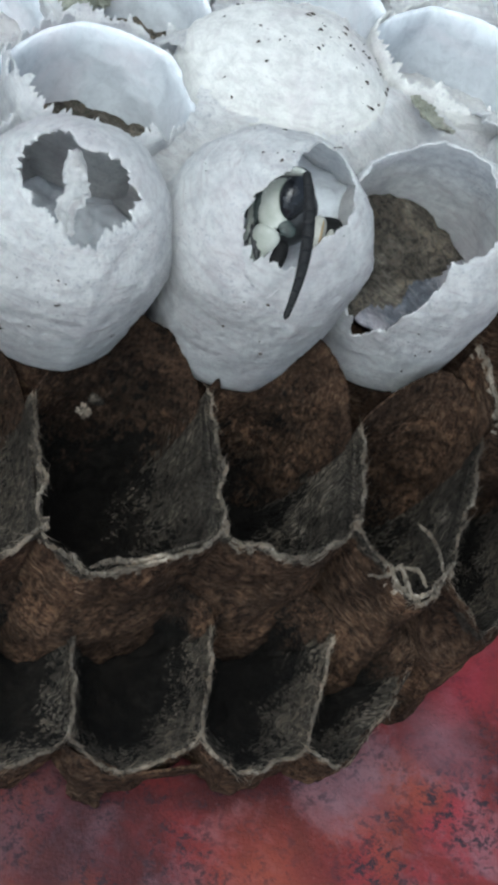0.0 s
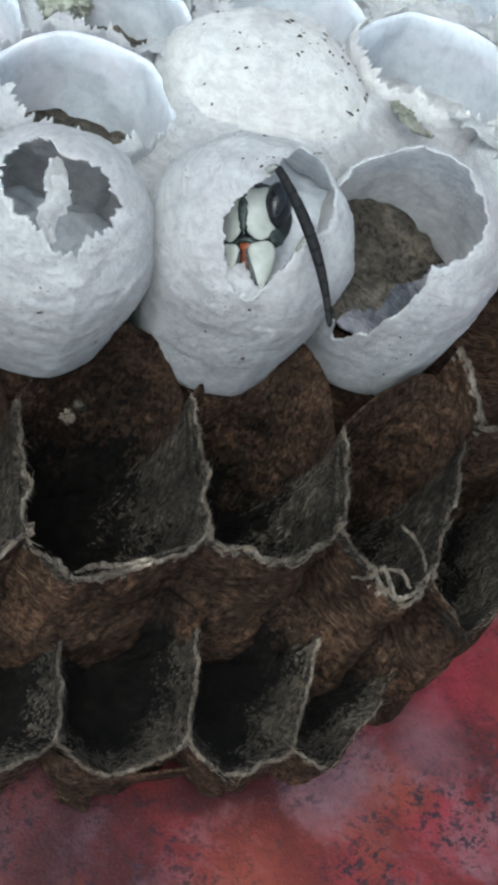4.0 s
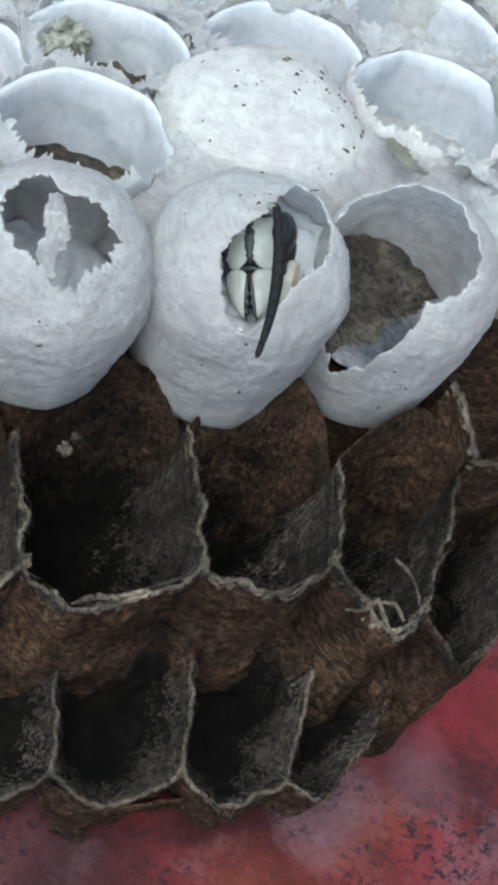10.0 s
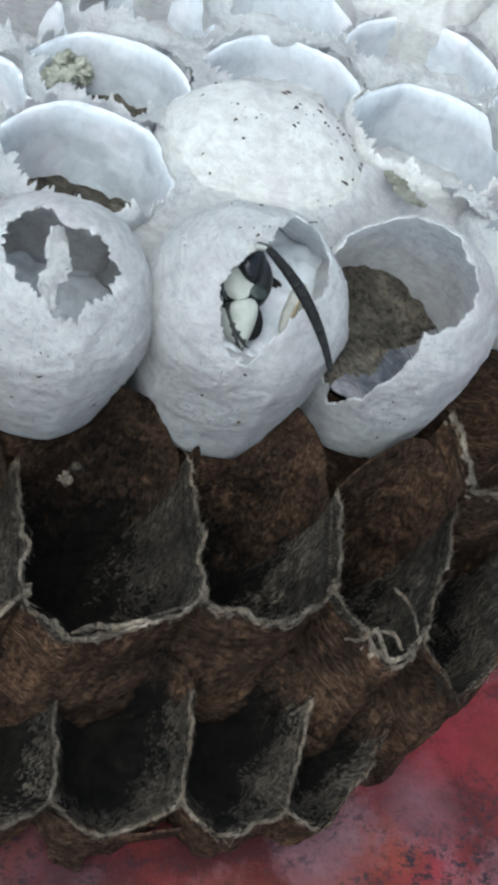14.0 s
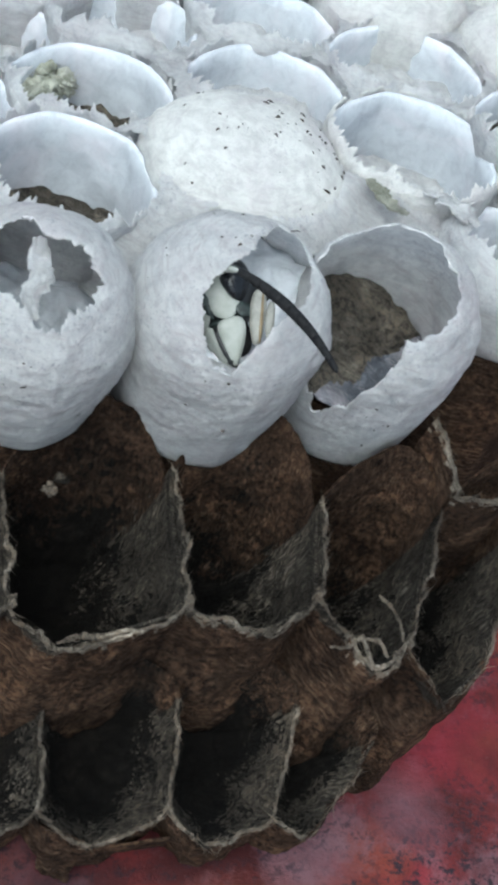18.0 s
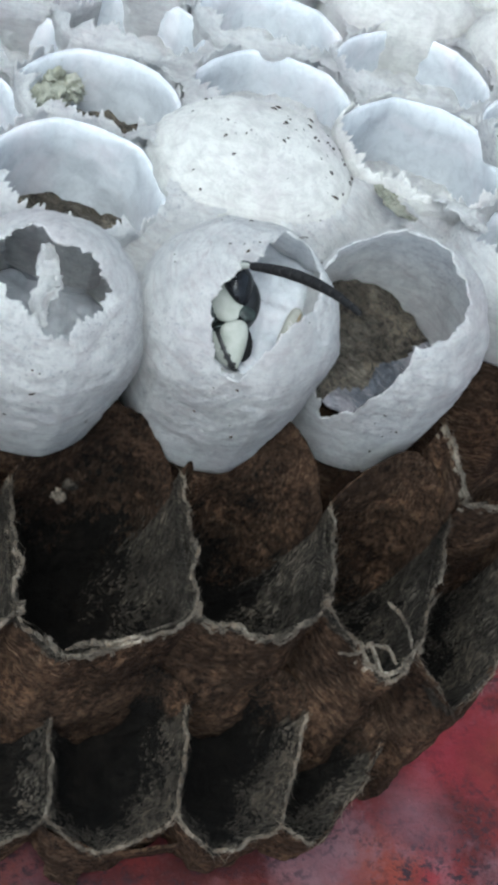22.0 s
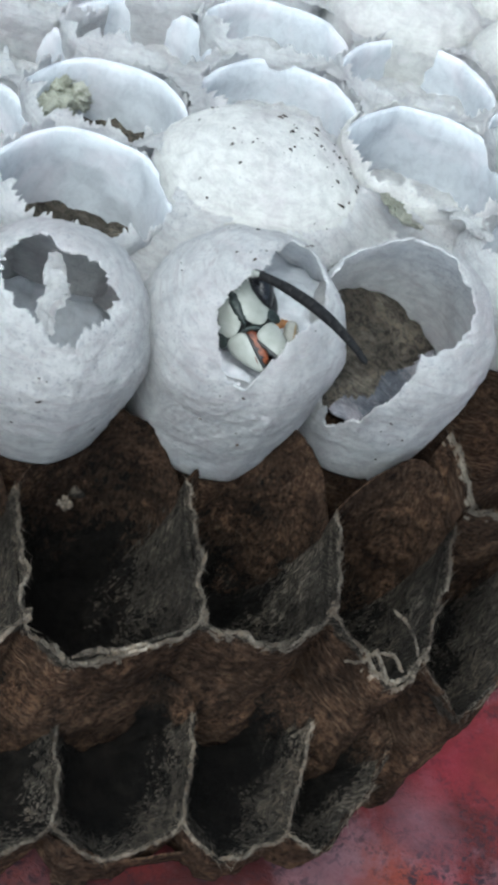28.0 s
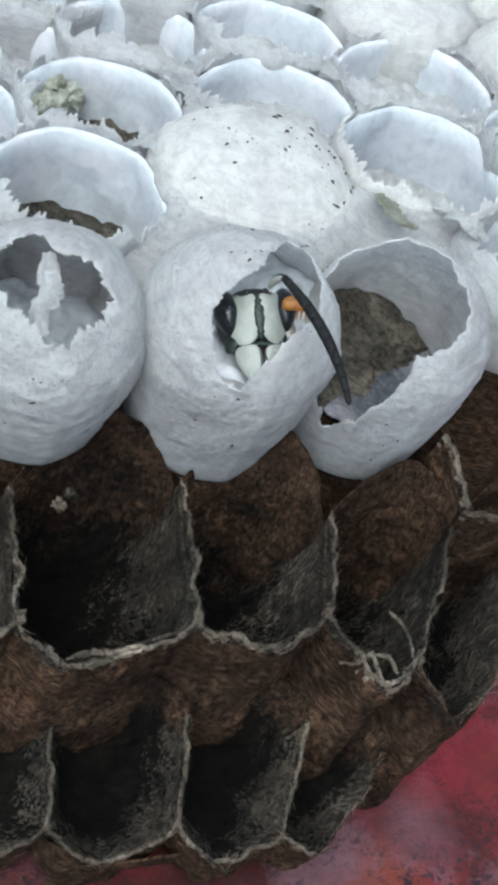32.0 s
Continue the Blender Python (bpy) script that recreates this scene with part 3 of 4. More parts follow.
def silk_ridges():
    """The felted silk that fills the valleys between neighbouring collars."""
    cells = np.array([(*C, R) for C, _, R, *_ in CAPS])
    xs, ys = np.arange(-22, 15, 0.17), np.arange(5, 50, 0.17)
    index, verts, uv, faces, keep = {}, [], [], [], {}
    for i, x in enumerate(xs):
        for j, y in enumerate(ys):
            d = np.hypot(cells[:, 0] - x, cells[:, 1] - y) / cells[:, 3]
            near = np.argsort(d)[:3]
            if d[near[0]] < (1.0 if near[0] < 4 else 0.965) or d[near[2]] > 2.0 or (x > 7.9 and y < 16.5):
                continue
            w = 1 / (d[near] - 0.6) ** 2
            z = (cells[near, 2] * w).sum() / w.sum()
            index[i, j] = len(verts)
            z += 0.32 - 0.5 * max(0.0, d[near[0]] - 1.0) + 0.25 * n3(x * 0.7, y * 0.7, 3) + 0.16 * n3(x * 2, y * 2, 7) + 0.10 * n3(x * 5, y * 5, 1)
            z -= 0.6 * max(0.0, 0.95 - d[near[0]]) / 0.09
            z += (0.7 if y < 19 else 0.0) * max(0.0, 1 - abs(d[6] - 1.0) / 0.4) + 0.9 * math.exp(-((x + 2.7) ** 2 + (y - 13.9) ** 2) / 5)
            verts.append((x, y, z))
            uv.append((x, y))
    for (i, j), a in index.items():
        quad = [index.get(k) for k in ((i, j), (i + 1, j), (i + 1, j + 1), (i, j + 1))]
        if None not in quad:
            faces.append(tuple(quad))
    return under("silk_ridge", mesh_of("silk_ridge", verts, faces, uv, [SILK]), comb, "felted white silk ridges between the caps")


silk_ridges()


def cell_cup(back, front, point, axis, reach, ends, middle, low, depth, k, brown, label):
    """The inside of an open cell: a ragged cup from its rim down to a bottom that lies well back, with shade painted
    into its depth.
    """
    p, q = (np.array(v, float) for v in back)
    fp, fq = (np.array(v, float) for v in front)
    tips = [np.array(v, float) for v in point]
    ax = np.array(Vector(axis).normalized())
    dp, dq = (p - fp) / np.linalg.norm(p - fp), (q - fq) / np.linalg.norm(q - fq)
    ring, lips, behind = [], [], []
    for i in range(70):
        s = i / 70
        ring.append(p * (1 - s) ** 3 + 3 * (p + dp * reach) * s * (1 - s) ** 2 + 3 * (q + dq * reach) * s * s * (1 - s) + q * s ** 3)
        lips.append(ends + (middle - ends) * math.sin(math.pi * s) ** 2)
        behind.append(min(1.0, 6 * s, 6 * (1 - s)))
    corners = [q, fq, *tips, fp, p]
    for c, d in zip(corners, corners[1:]):
        steps = max(6, int(np.linalg.norm(d - c) / 0.15))
        ring += [c + (d - c) * i / steps for i in range(steps)]
        lips += [-0.12] * steps
        behind += [0.0] * steps
    ring, lips, behind = np.array(ring), np.array(lips), np.array(behind)
    for _ in range(3):
        lips = (np.roll(lips, 1) + lips * 2 + np.roll(lips, -1)) / 4
    soft = ring.copy()
    for _ in range(60):
        soft = (np.roll(soft, 1, 0) + soft + np.roll(soft, -1, 0)) / 3
    mid = ring.mean(0)
    bottom = mid + np.array(low) - ax * depth
    nu, nv = len(ring), 64
    along = np.concatenate([[0], np.cumsum(np.linalg.norm(np.diff(ring, axis=0), axis=1))])
    P, UV, kind = np.zeros((nu, nv, 3)), np.zeros((nu, nv, 2)), np.zeros((nu, nv))
    for i in range(nu):
        inward = mid - ring[i]
        inward /= np.linalg.norm(inward)
        lip = lips[i] + (0.3 * n3(along[i] * 0.9, k, 2) + 0.15 * n3(along[i] * 3, k, 5)) * behind[i]
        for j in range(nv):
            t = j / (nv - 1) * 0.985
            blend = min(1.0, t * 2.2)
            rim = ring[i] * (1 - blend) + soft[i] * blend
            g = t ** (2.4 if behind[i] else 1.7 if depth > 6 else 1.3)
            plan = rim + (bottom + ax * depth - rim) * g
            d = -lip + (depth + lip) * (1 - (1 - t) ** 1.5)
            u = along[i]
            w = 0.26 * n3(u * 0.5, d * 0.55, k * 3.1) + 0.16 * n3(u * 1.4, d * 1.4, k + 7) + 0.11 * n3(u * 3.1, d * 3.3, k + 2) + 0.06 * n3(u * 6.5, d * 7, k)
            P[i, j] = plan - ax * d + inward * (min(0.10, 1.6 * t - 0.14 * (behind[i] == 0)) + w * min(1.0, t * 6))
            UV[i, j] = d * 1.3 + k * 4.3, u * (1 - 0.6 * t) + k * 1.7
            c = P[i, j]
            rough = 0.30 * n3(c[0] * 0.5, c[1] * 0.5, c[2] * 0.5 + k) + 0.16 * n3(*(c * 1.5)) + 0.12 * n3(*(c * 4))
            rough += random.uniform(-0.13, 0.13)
            # brown, umber, near-black: shade painted in downwards, its edge dithered
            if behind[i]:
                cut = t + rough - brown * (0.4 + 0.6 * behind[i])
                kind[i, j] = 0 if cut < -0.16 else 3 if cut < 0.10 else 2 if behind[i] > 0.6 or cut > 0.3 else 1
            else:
                # painted shade starts higher in the shallow lower cells
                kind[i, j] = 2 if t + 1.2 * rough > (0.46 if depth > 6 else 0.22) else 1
    me = thick_grid(P, UV, 0.12, True, [BROWN, GREY, DEEP_SHADE, UMBER], 0, "cell_cup")
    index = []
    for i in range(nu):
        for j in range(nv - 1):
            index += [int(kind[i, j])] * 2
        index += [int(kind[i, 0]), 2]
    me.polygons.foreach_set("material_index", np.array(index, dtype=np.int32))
    return under("cell_cup", me, comb, label)


# open cells of the broken edge: back ends, front ends and front points of the partitions
BACK_C = [(-15.37, -1.10, 6.6), (-9.10, 1.72, 6.6), (-2.23, 4.95, 6.6), (4.44, 5.76, 6.6), (9.67, 6.90, 6.6), (13.14, 7.78, 6.6)]
FRONT_C = [(-12.63, -7.35, 7.4), (-6.54, -4.63, 7.4), (0.11, -2.15, 7.4), (5.16, 0.23, 7.4), (9.19, -0.65, 7.2), (12.85, 0.86, 6.0)]
POINT_C = [(-9.03, -7.32, 7.1), (-4.40, -5.68, 7.1), (3.27, -2.01, 7.2), (8.13, -2.06, 7.0), (11.39, -1.58, 5.5)]
BACK_D = [(-9.66, -7.31, 2.2), (-4.45, -5.28, 2.2), (0.93, -3.32, 2.2), (5.86, -1.80, 2.2)]
FRONT_D = [(-8.15, -11.62, 1.8), (-3.12, -9.69, 1.8), (1.80, -7.80, 1.8), (5.93, -6.85, 1.8)]
POINT_D = [(-5.56, -11.88, 1.6), (-0.77, -10.29, 1.6), (3.67, -8.78, 1.6), (7.45, -7.04, 1.6)]
D_END, D_LAST = (8.22, -5.55, 1.9), (9.29, -2.36, 2.3)
AXIS_E = (0.17, -0.14, 0.97)  # the lowest walls run back under the comb
seed = 40


def moved(p, axis, d):
    return tuple(np.array(p) + np.array(Vector(axis).normalized()) * d)


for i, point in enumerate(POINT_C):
    # last tuple: how far down each lit brown back reaches before painted shade
    cell_cup(BACK_C[i:i + 2], FRONT_C[i:i + 2], [point], AXIS_C, 3.3, -0.9, 2.9 if i < 3 else 2.3, (-0.9, 2.8, 0), 9.9 if i < 4 else 7.6, i, (0.30, 0.30, 0.45, 0.60, 0.85)[i], "deep paper cell, brown above with shade painted below")
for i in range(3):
    cell_cup(BACK_D[i:i + 2], FRONT_D[i:i + 2], [POINT_D[i]], AXIS_D, 1.8, 0.2, 1.6, (-0.3, 2.6, 0), 4.4, i + 7, 0.16, "grey paper cell with streaked sides and shade painted low down")
cell_cup([BACK_D[3], D_LAST], [FRONT_D[3], D_END], [POINT_D[3]], AXIS_D, 1.4, 0.2, 1.0, (-0.4, 1.6, 0), 4.2, 11, 0.2, "grey paper cell with streaked sides and shade painted low down")
# the rim of an uncapped cell beside the wide torn cap
for p, q, b in (((8.23, 10.15, 9.5), (10.04, 7.67, 8.0), (0.3, 0, 0)), ((10.04, 7.67, 8.0), (12.74, 9.00, 8.0), (0.2, -0.6, 0))):
    seed += 1
    paper_wall("cell_wall", comb, p, q, AXIS_C, AXIS_C, 8.0, b, [BROWN, RIM], 0.25, seed, "brown cell wall with a thick pale rim", 0.3)

def paper_lobe(p, q, drop, narrow, belly, k, label):
    """A tongue of torn paper that hangs from a rim and narrows downwards; belly bows it outwards."""
    p, q = np.array(p, float), np.array(q, float)
    P, UV = np.zeros((34, 30, 3)), np.zeros((34, 30, 2))
    for i in range(34):
        g = i / 33
        for j in range(30):
            v = j / 29
            c = (p + q) / 2 + (q - p) * (g - 0.5) * (1 - narrow * v ** 0.8) + np.array(drop) * v * (1 + 0.12 * n3(g * 4, k, 2) + 0.06 * n3(g * 14, k, 5))
            c += np.array((-0.3, -0.75, 0.2)) * belly * math.sin(math.pi * (0.15 + 0.85 * g)) * (1 - v) ** 0.5 * math.sin(math.pi * min(1, v + 0.15))
            P[i, j] = c + 0.12 * n3(*(c * 0.9)) + 0.06 * n3(*(c * 3)) + 0.03 * n3(*(c * 8))
            UV[i, j] = g * 2.5 + k, v * 3
    return under("paper_lobe", thick_grid(P, UV, 0.12, False, [BROWN], 0, "paper_lobe"), comb, label)


paper_lobe((-3.35, -9.75, 1.5), (-0.95, -10.15, 1.45), (0.15, -0.1, -4.05), 0.42, 0.7, 91, "torn light brown paper tongue under the rim")
paper_lobe((-0.6, -10.0, 0.9), (2.3, -8.6, 0.9), (0.05, 0.9, -2.3), 0.1, 0.4, 92, "torn brown paper tongue under the rim")
for p, q in zip(BACK_C, FRONT_C):
    seed += 1
    root = (p[0] - 0.06 * (q[0] - p[0]), p[1] - 0.06 * (q[1] - p[1]), p[2])
    paper_wall("cell_partition", comb, root, q, AXIS_C, AXIS_C, 1.6, (0.15, 0, 0.45), [GREY, RIM], 0.3, seed, "grey fibrous cell partition")
for i, point in enumerate(POINT_C):
    for p, q, b in ((FRONT_C[i], point, 0.15), (point, FRONT_C[i + 1], 0.35)):
        seed += 1
        paper_wall("cell_wall", comb, p, q, AXIS_C, AXIS_C, 8.8, (0.3 * b, -b, -0.3 * b), [BROWN, RIM if i < 4 else BROWN], 0.25, seed, "brown outer cell wall with a frayed rim", 0.13, 0.17)
for p, q in zip(BACK_D, FRONT_D):
    seed += 1
    root = (p[0] - 0.06 * (q[0] - p[0]), p[1] - 0.06 * (q[1] - p[1]), p[2] + 0.1)
    paper_wall("cell_partition", comb, root, q, AXIS_D, AXIS_D, 1.4, (0.1, 0, 0.0), [GREY, RIM], 0.2, seed, "grey fibrous cell partition")
for i, point in enumerate(POINT_D):
    ends = [FRONT_D[i], point] + ([FRONT_D[i + 1]] if i + 1 < len(FRONT_D) else [D_END, D_LAST])
    for p, q in zip(ends, ends[1:]):
        seed += 1
        paper_wall("cell_wall", comb, p, q, AXIS_E, AXIS_E, 3.0, (0.1, -0.25, -0.1), [BROWN, RIM if q not in (D_END, D_LAST) else UMBER], 0.15, seed, "thin brown outer cell wall")


def ribbon(name, spine, wide, mat, label, way=(0, 0, 1), k=0):
    """A narrow torn strip of paper along a curved spine, standing along way."""
    spine, way = np.array(spine, float), np.array(way, float)
    n = 10 * (len(spine) - 1) + 1
    P, UV = np.zeros((n, 6, 3)), np.zeros((n, 6, 2))
    padded = np.vstack([2 * spine[0] - spine[1], spine, 2 * spine[-1] - spine[-2]])
    for i in range(n):
        x = min(i / 10, len(spine) - 1.001)
        a, f = int(x), x - int(x)
        p0, p1, p2, p3 = padded[a:a + 4]
        c = 0.5 * (2 * p1 + (p2 - p0) * f + (2 * p0 - 5 * p1 + 4 * p2 - p3) * f * f + (3 * p1 - p0 - 3 * p2 + p3) * f ** 3)
        w = wide * (0.55 + 0.7 * abs(n3(i * 0.21, k, 3)) + 0.3 * n3(i * 0.8, k, 6)) * min(1.0, 0.3 + 3 * i / n, 0.3 + 3 * (1 - i / n))
        for j in range(6):
            P[i, j] = c + way * w * (0.5 - j / 5) + np.array((0.10 * n3(i * 0.3, j * 0.7, k), 0.10 * n3(i * 0.3, j * 0.7, k + 4), 0.05 * n3(i * 0.5, j, k)))
            UV[i, j] = i * 0.1, j * 0.1 + k
    return under(name, thick_grid(P, UV, 0.10, False, [mat], 0, name), comb, label)


ribbon("torn_strip", [(6.13, -1.70, 7.0), (6.91, -1.48, 7.1), (7.25, -1.01, 7.3), (7.59, -1.56, 7.3), (8.07, -2.07, 7.1), (8.65, -1.71, 7.2), (8.85, -1.07, 7.2)], 0.28, RIM, "curled pale paper strip", (0, 0.3, 1), 1)
ribbon("torn_strip", [(7.35, -1.03, 7.3), (7.98, -1.12, 7.5), (8.47, -1.50, 7.2)], 0.15, RIM, "curled pale paper strip", (0.2, 0.3, 1), 2)
ribbon("torn_strip", [(7.63, 1.17, 7.5), (8.26, 0.73, 7.5), (8.73, 0.04, 7.4), (9.0, -0.51, 7.2)], 0.08, RIM, "thin loose paper fibre", (0.5, 0.5, 1), 3)
ribbon("torn_strip", [(-4.25, -5.50, 7.2), (-3.50, -5.02, 7.4), (-2.7, -4.75, 7.4), (-1.7, -4.1, 7.5)], 0.45, RIM, "rolled grey paper rim", (0.1, 0.6, 0.6), 5)
ribbon("torn_strip", [(-4.1, -5.75, 7.2), (-3.32, -5.55, 7.3), (-2.59, -5.05, 7.4), (-1.6, -4.3, 7.5)], 0.35, RIM, "rolled grey paper rim", (0, 0.2, 1), 6)
lump("silk_flake", comb, (-6.62, 0.38, 8.75), (0.22, 0.12, 0.3), RIM, 4, 0.9, "small pale silk flake", 4)
lump("silk_flake", comb, (-6.35, 1.05, 8.8), (0.26, 0.12, 0.26), GREY, 9, 0.9, "small grey paper crumb", 4)
for k, (x, y, z) in enumerate(FRONT_C[1:5]):
    lump("folded_rim", comb, (x + 0.05, y + 0.25, z - 0.1), (0.16, 0.36, 0.14), RIM, k + 20, 0.7, "thick folded paper at a corner of the rim", 4)


def comb_shade_floor():
    """An added layer under all the cells, resting on the board; its near-black colour paints the shade in the gaps."""
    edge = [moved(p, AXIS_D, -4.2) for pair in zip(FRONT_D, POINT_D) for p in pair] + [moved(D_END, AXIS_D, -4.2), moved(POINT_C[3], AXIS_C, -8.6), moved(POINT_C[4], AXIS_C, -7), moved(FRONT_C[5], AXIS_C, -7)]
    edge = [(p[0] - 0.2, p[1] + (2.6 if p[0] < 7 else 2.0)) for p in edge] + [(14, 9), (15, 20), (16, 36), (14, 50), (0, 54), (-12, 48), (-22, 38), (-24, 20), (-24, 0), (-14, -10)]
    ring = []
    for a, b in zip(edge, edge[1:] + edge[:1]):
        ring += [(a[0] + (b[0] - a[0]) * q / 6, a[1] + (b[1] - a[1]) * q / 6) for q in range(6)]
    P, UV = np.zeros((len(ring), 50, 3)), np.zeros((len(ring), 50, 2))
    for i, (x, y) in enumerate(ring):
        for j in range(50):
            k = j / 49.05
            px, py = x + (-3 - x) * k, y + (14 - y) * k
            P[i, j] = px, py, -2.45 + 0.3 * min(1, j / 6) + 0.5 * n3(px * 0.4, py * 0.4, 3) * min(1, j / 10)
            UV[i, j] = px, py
    return under("comb_shade_floor", thick_grid(P, UV, 0.9, True, [DEEP_SHADE], 0, "comb_shade_floor"), comb, "near-black sheet painting the shade under the comb")


comb_shade_floor()
strands_mesh("paper_fibre", FIBRES, RIM, comb, "loose pale paper fibres along the rims")
strands_mesh("silk_fibre", SILK_FIBRES, SILK, comb, "loose white silk threads at torn edges")

# ---- small things on the comb ----
def specks(items, name, mat, label):
    verts, faces = [], []
    for p, nrm, length, width, turn in items:
        nrm = Vector(nrm).normalized()
        a = (Vector((math.cos(turn), math.sin(turn), 0)) - nrm * nrm.dot(Vector((math.cos(turn), math.sin(turn), 0)))).normalized()
        b, base = nrm.cross(a), len(verts)
        for ring, (f, z) in enumerate(((1, 0.0), (0.75, 0.6), (0.25, 1.0))):
            for g in range(7):
                q, wob = 2 * math.pi * g / 7, 1 + 0.35 * math.sin(g * 2.3 + turn * 5)
                verts.append(Vector(p) + a * (length * f * wob * math.cos(q)) + b * (width * f * wob * math.sin(q)) + nrm * (width * z - 0.02))
        for ring in range(2):
            for g in range(7):
                h = (g + 1) % 7
                faces.append((base + 7 * ring + g, base + 7 * ring + h, base + 7 * ring + 7 + h, base + 7 * ring + 7 + g))
        faces.append(tuple(base + 14 + g for g in range(7)))
    return tagged(under(name, mesh_of(name, verts, faces, None, [mat]), comb, label), kind="stuff")


def on_cap(k, a, b):
    C, n, R, h, tube = CAPS[k][:5]
    fr = axes_of(n)
    p = cap_point(a, b, C, fr, R, h, tube, k * 1.7)
    u = cap_point(a + 0.02, b, C, fr, R, h, tube, k * 1.7) - p
    v = cap_point(a, b + 0.02, C, fr, R, h, tube, k * 1.7) - p
    nrm = np.cross(u, v)
    return p + nrm / np.linalg.norm(nrm) * 0.06, nrm


dots = []
# the 14 dots on cap 1 left of its hole paint shaded pits
for k, count, spot, spread in ((6, 50, (0.25, 0.2), 0.26), (6, 30, (-0.1, 0.0), 0.4), (1, 16, (-0.1, 0.2), 0.3), (1, 14, (-0.22, 0.02), 0.2), (6, 30, (0.2, 0.05), 0.3), (1, 12, (0.1, -0.62), 0.2),
                               (0, 14, (0.05, -0.62), 0.25), (2, 16, (0.25, -0.68), 0.22), (5, 8, (0.5, -0.6), 0.2), (9, 10, (-0.2, 0), 0.35), (14, 8, (0, 0), 0.4), (7, 8, (0.6, 0.3), 0.3)):
    for _ in range(count):
        a, b = random.gauss(spot[0], spread * 0.6), random.gauss(spot[1], spread * 0.6)
        if math.hypot(a, b) > 0.93:
            continue
        if CAPS[k][6] and math.hypot(a - CAPS[k][5][0], b - CAPS[k][5][1]) < 1.1 * periodic(CAPS[k][6], math.atan2(b - CAPS[k][5][1], a - CAPS[k][5][0])):
            continue
        size = random.choice((0.02, 0.03, 0.03, 0.04, 0.05, 0.07) + ((0.09,) if k == 6 else ()))
        dots.append((*on_cap(k, a, b), size * random.uniform(1, 2.4), size, random.uniform(0, 3)))
p, nrm = on_cap(1, 0.10, 0.24)
for q in range(9):
    dots.append((p + np.array((-0.35 + 0.09 * q, 0.10 * math.cos(q * 0.75), 0.02)), nrm, 0.07, 0.03, 0.3))
specks(dots, "frass_and_pit_speck", SPECK, "dark frass specks and painted pits on the silk")


def shred(name, C, spine, width, mat, label):
    """A crumpled strip of torn silk along a short spine."""
    P, UV = np.zeros((26, 9, 3)), np.zeros((26, 9, 2))
    spine = [np.array(p, float) for p in spine]
    for i in range(26):
        x = i / 25 * (len(spine) - 1)
        a = min(int(x), len(spine) - 2)
        c = spine[a] + (spine[a + 1] - spine[a]) * (x - a)
        wide = width * (0.35 + 0.9 * abs(n3(i * 0.35, 2.2, width)) + 0.5 * math.sin(math.pi * i / 25))
        for j in range(9):
            g = j / 8 - 0.5
            p = np.array(C) + c + np.array((g * wide, 0.3 * g * wide + 0.25 * n3(i * 0.5, j * 0.7, 1), 0.35 * n3(i * 0.45, j * 0.6, 5)))
            P[i, j], UV[i, j] = p, (i * 0.1, j * 0.1)
    return under(name, thick_grid(P, UV, 0.12, False, [mat], 0, name), comb, label)


shred("silk_shred", (-9.25, 4.8, 15.3), [(-0.5, 1.6, 0.9), (-0.2, 0.7, 0.5), (0.15, 0.1, 0.2), (-0.1, -0.6, -0.1), (0.35, -1.4, -0.5)], 0.9, SILK, "hanging white silk shred")
shred("silk_shred", (6.2, 18.6, 14.6), [(-1.2, 0.6, 0.0), (-0.4, 0.2, 0.3), (0.4, -0.2, 0.3), (1.2, -0.8, 0.0)], 1.2, SILK, "torn white silk flakes")
shred("silk_shred", (2.6, 17.9, 14.6), [(-0.3, 0.6, 0.2), (0.2, 0.0, 0.3), (0.9, -0.6, 0.1), (1.6, -0.9, 0.1)], 0.7, CRUMB, "yellowish torn silk flakes")
for k, (x, y, z, r) in enumerate(((-14.6, 22.6, 11.2, 1.0), (-13.9, 23.4, 11.4, 0.8), (-15.0, 23.6, 11.6, 0.9), (-14.2, 22.0, 11.0, 0.7), (-14.9, 21.6, 11.1, 0.8))):
    lump("silk_clump", comb, (x, y, z), (r, r * 0.9, r * 0.7), CRUMB, k * 3.1, 0.45, "crumbly yellowish silk clump", 5)
    for _ in range(160):
        way = np.array([random.gauss(0, 1) for _ in range(3)])
        way /= np.linalg.norm(way)
        CLUMP_FIBRES.append((np.array((x, y, z)) + way * r * np.array((0.95, 0.85, 0.66)), way + np.array([random.uniform(-1, 1) for _ in range(3)]), random.uniform(0.15, 0.5), random.uniform(0.015, 0.035), np.array([random.uniform(-0.4, 0.4) for _ in range(3)])))
strands_mesh("clump_fibre", CLUMP_FIBRES, CRUMB, comb, "loose yellowish silk threads of the clump")

# ---- the wasp in its cap ----
RIGHT, UP, TOWARD = Vector((0.9511, 0.2367, 0.1986)), Vector((-0.3090, 0.7286, 0.6113)), Vector((0, -0.6428, 0.7660))
FACE = Matrix((RIGHT, UP, TOWARD)).transposed().to_4x4()
FACE.translation = (Vector((-0.94, 6.96, 16.12)) - TOWARD * 1.05) * MM


def local(x, y, z=0.0, turn=0.0, rise=0.0, yaw=0.0):
    return Matrix.Translation(Vector((x, y, z)) * MM) @ Euler((0, radians(yaw), radians(turn))).to_matrix().to_4x4() @ Euler((0, radians(-rise), 0)).to_matrix().to_4x4()


def wrapped(x, y):
    """How far the face falls back from its middle line, in millimetres."""
    return 0.45 * x * x + 0.10 * max(0.0, y - 0.8) ** 2


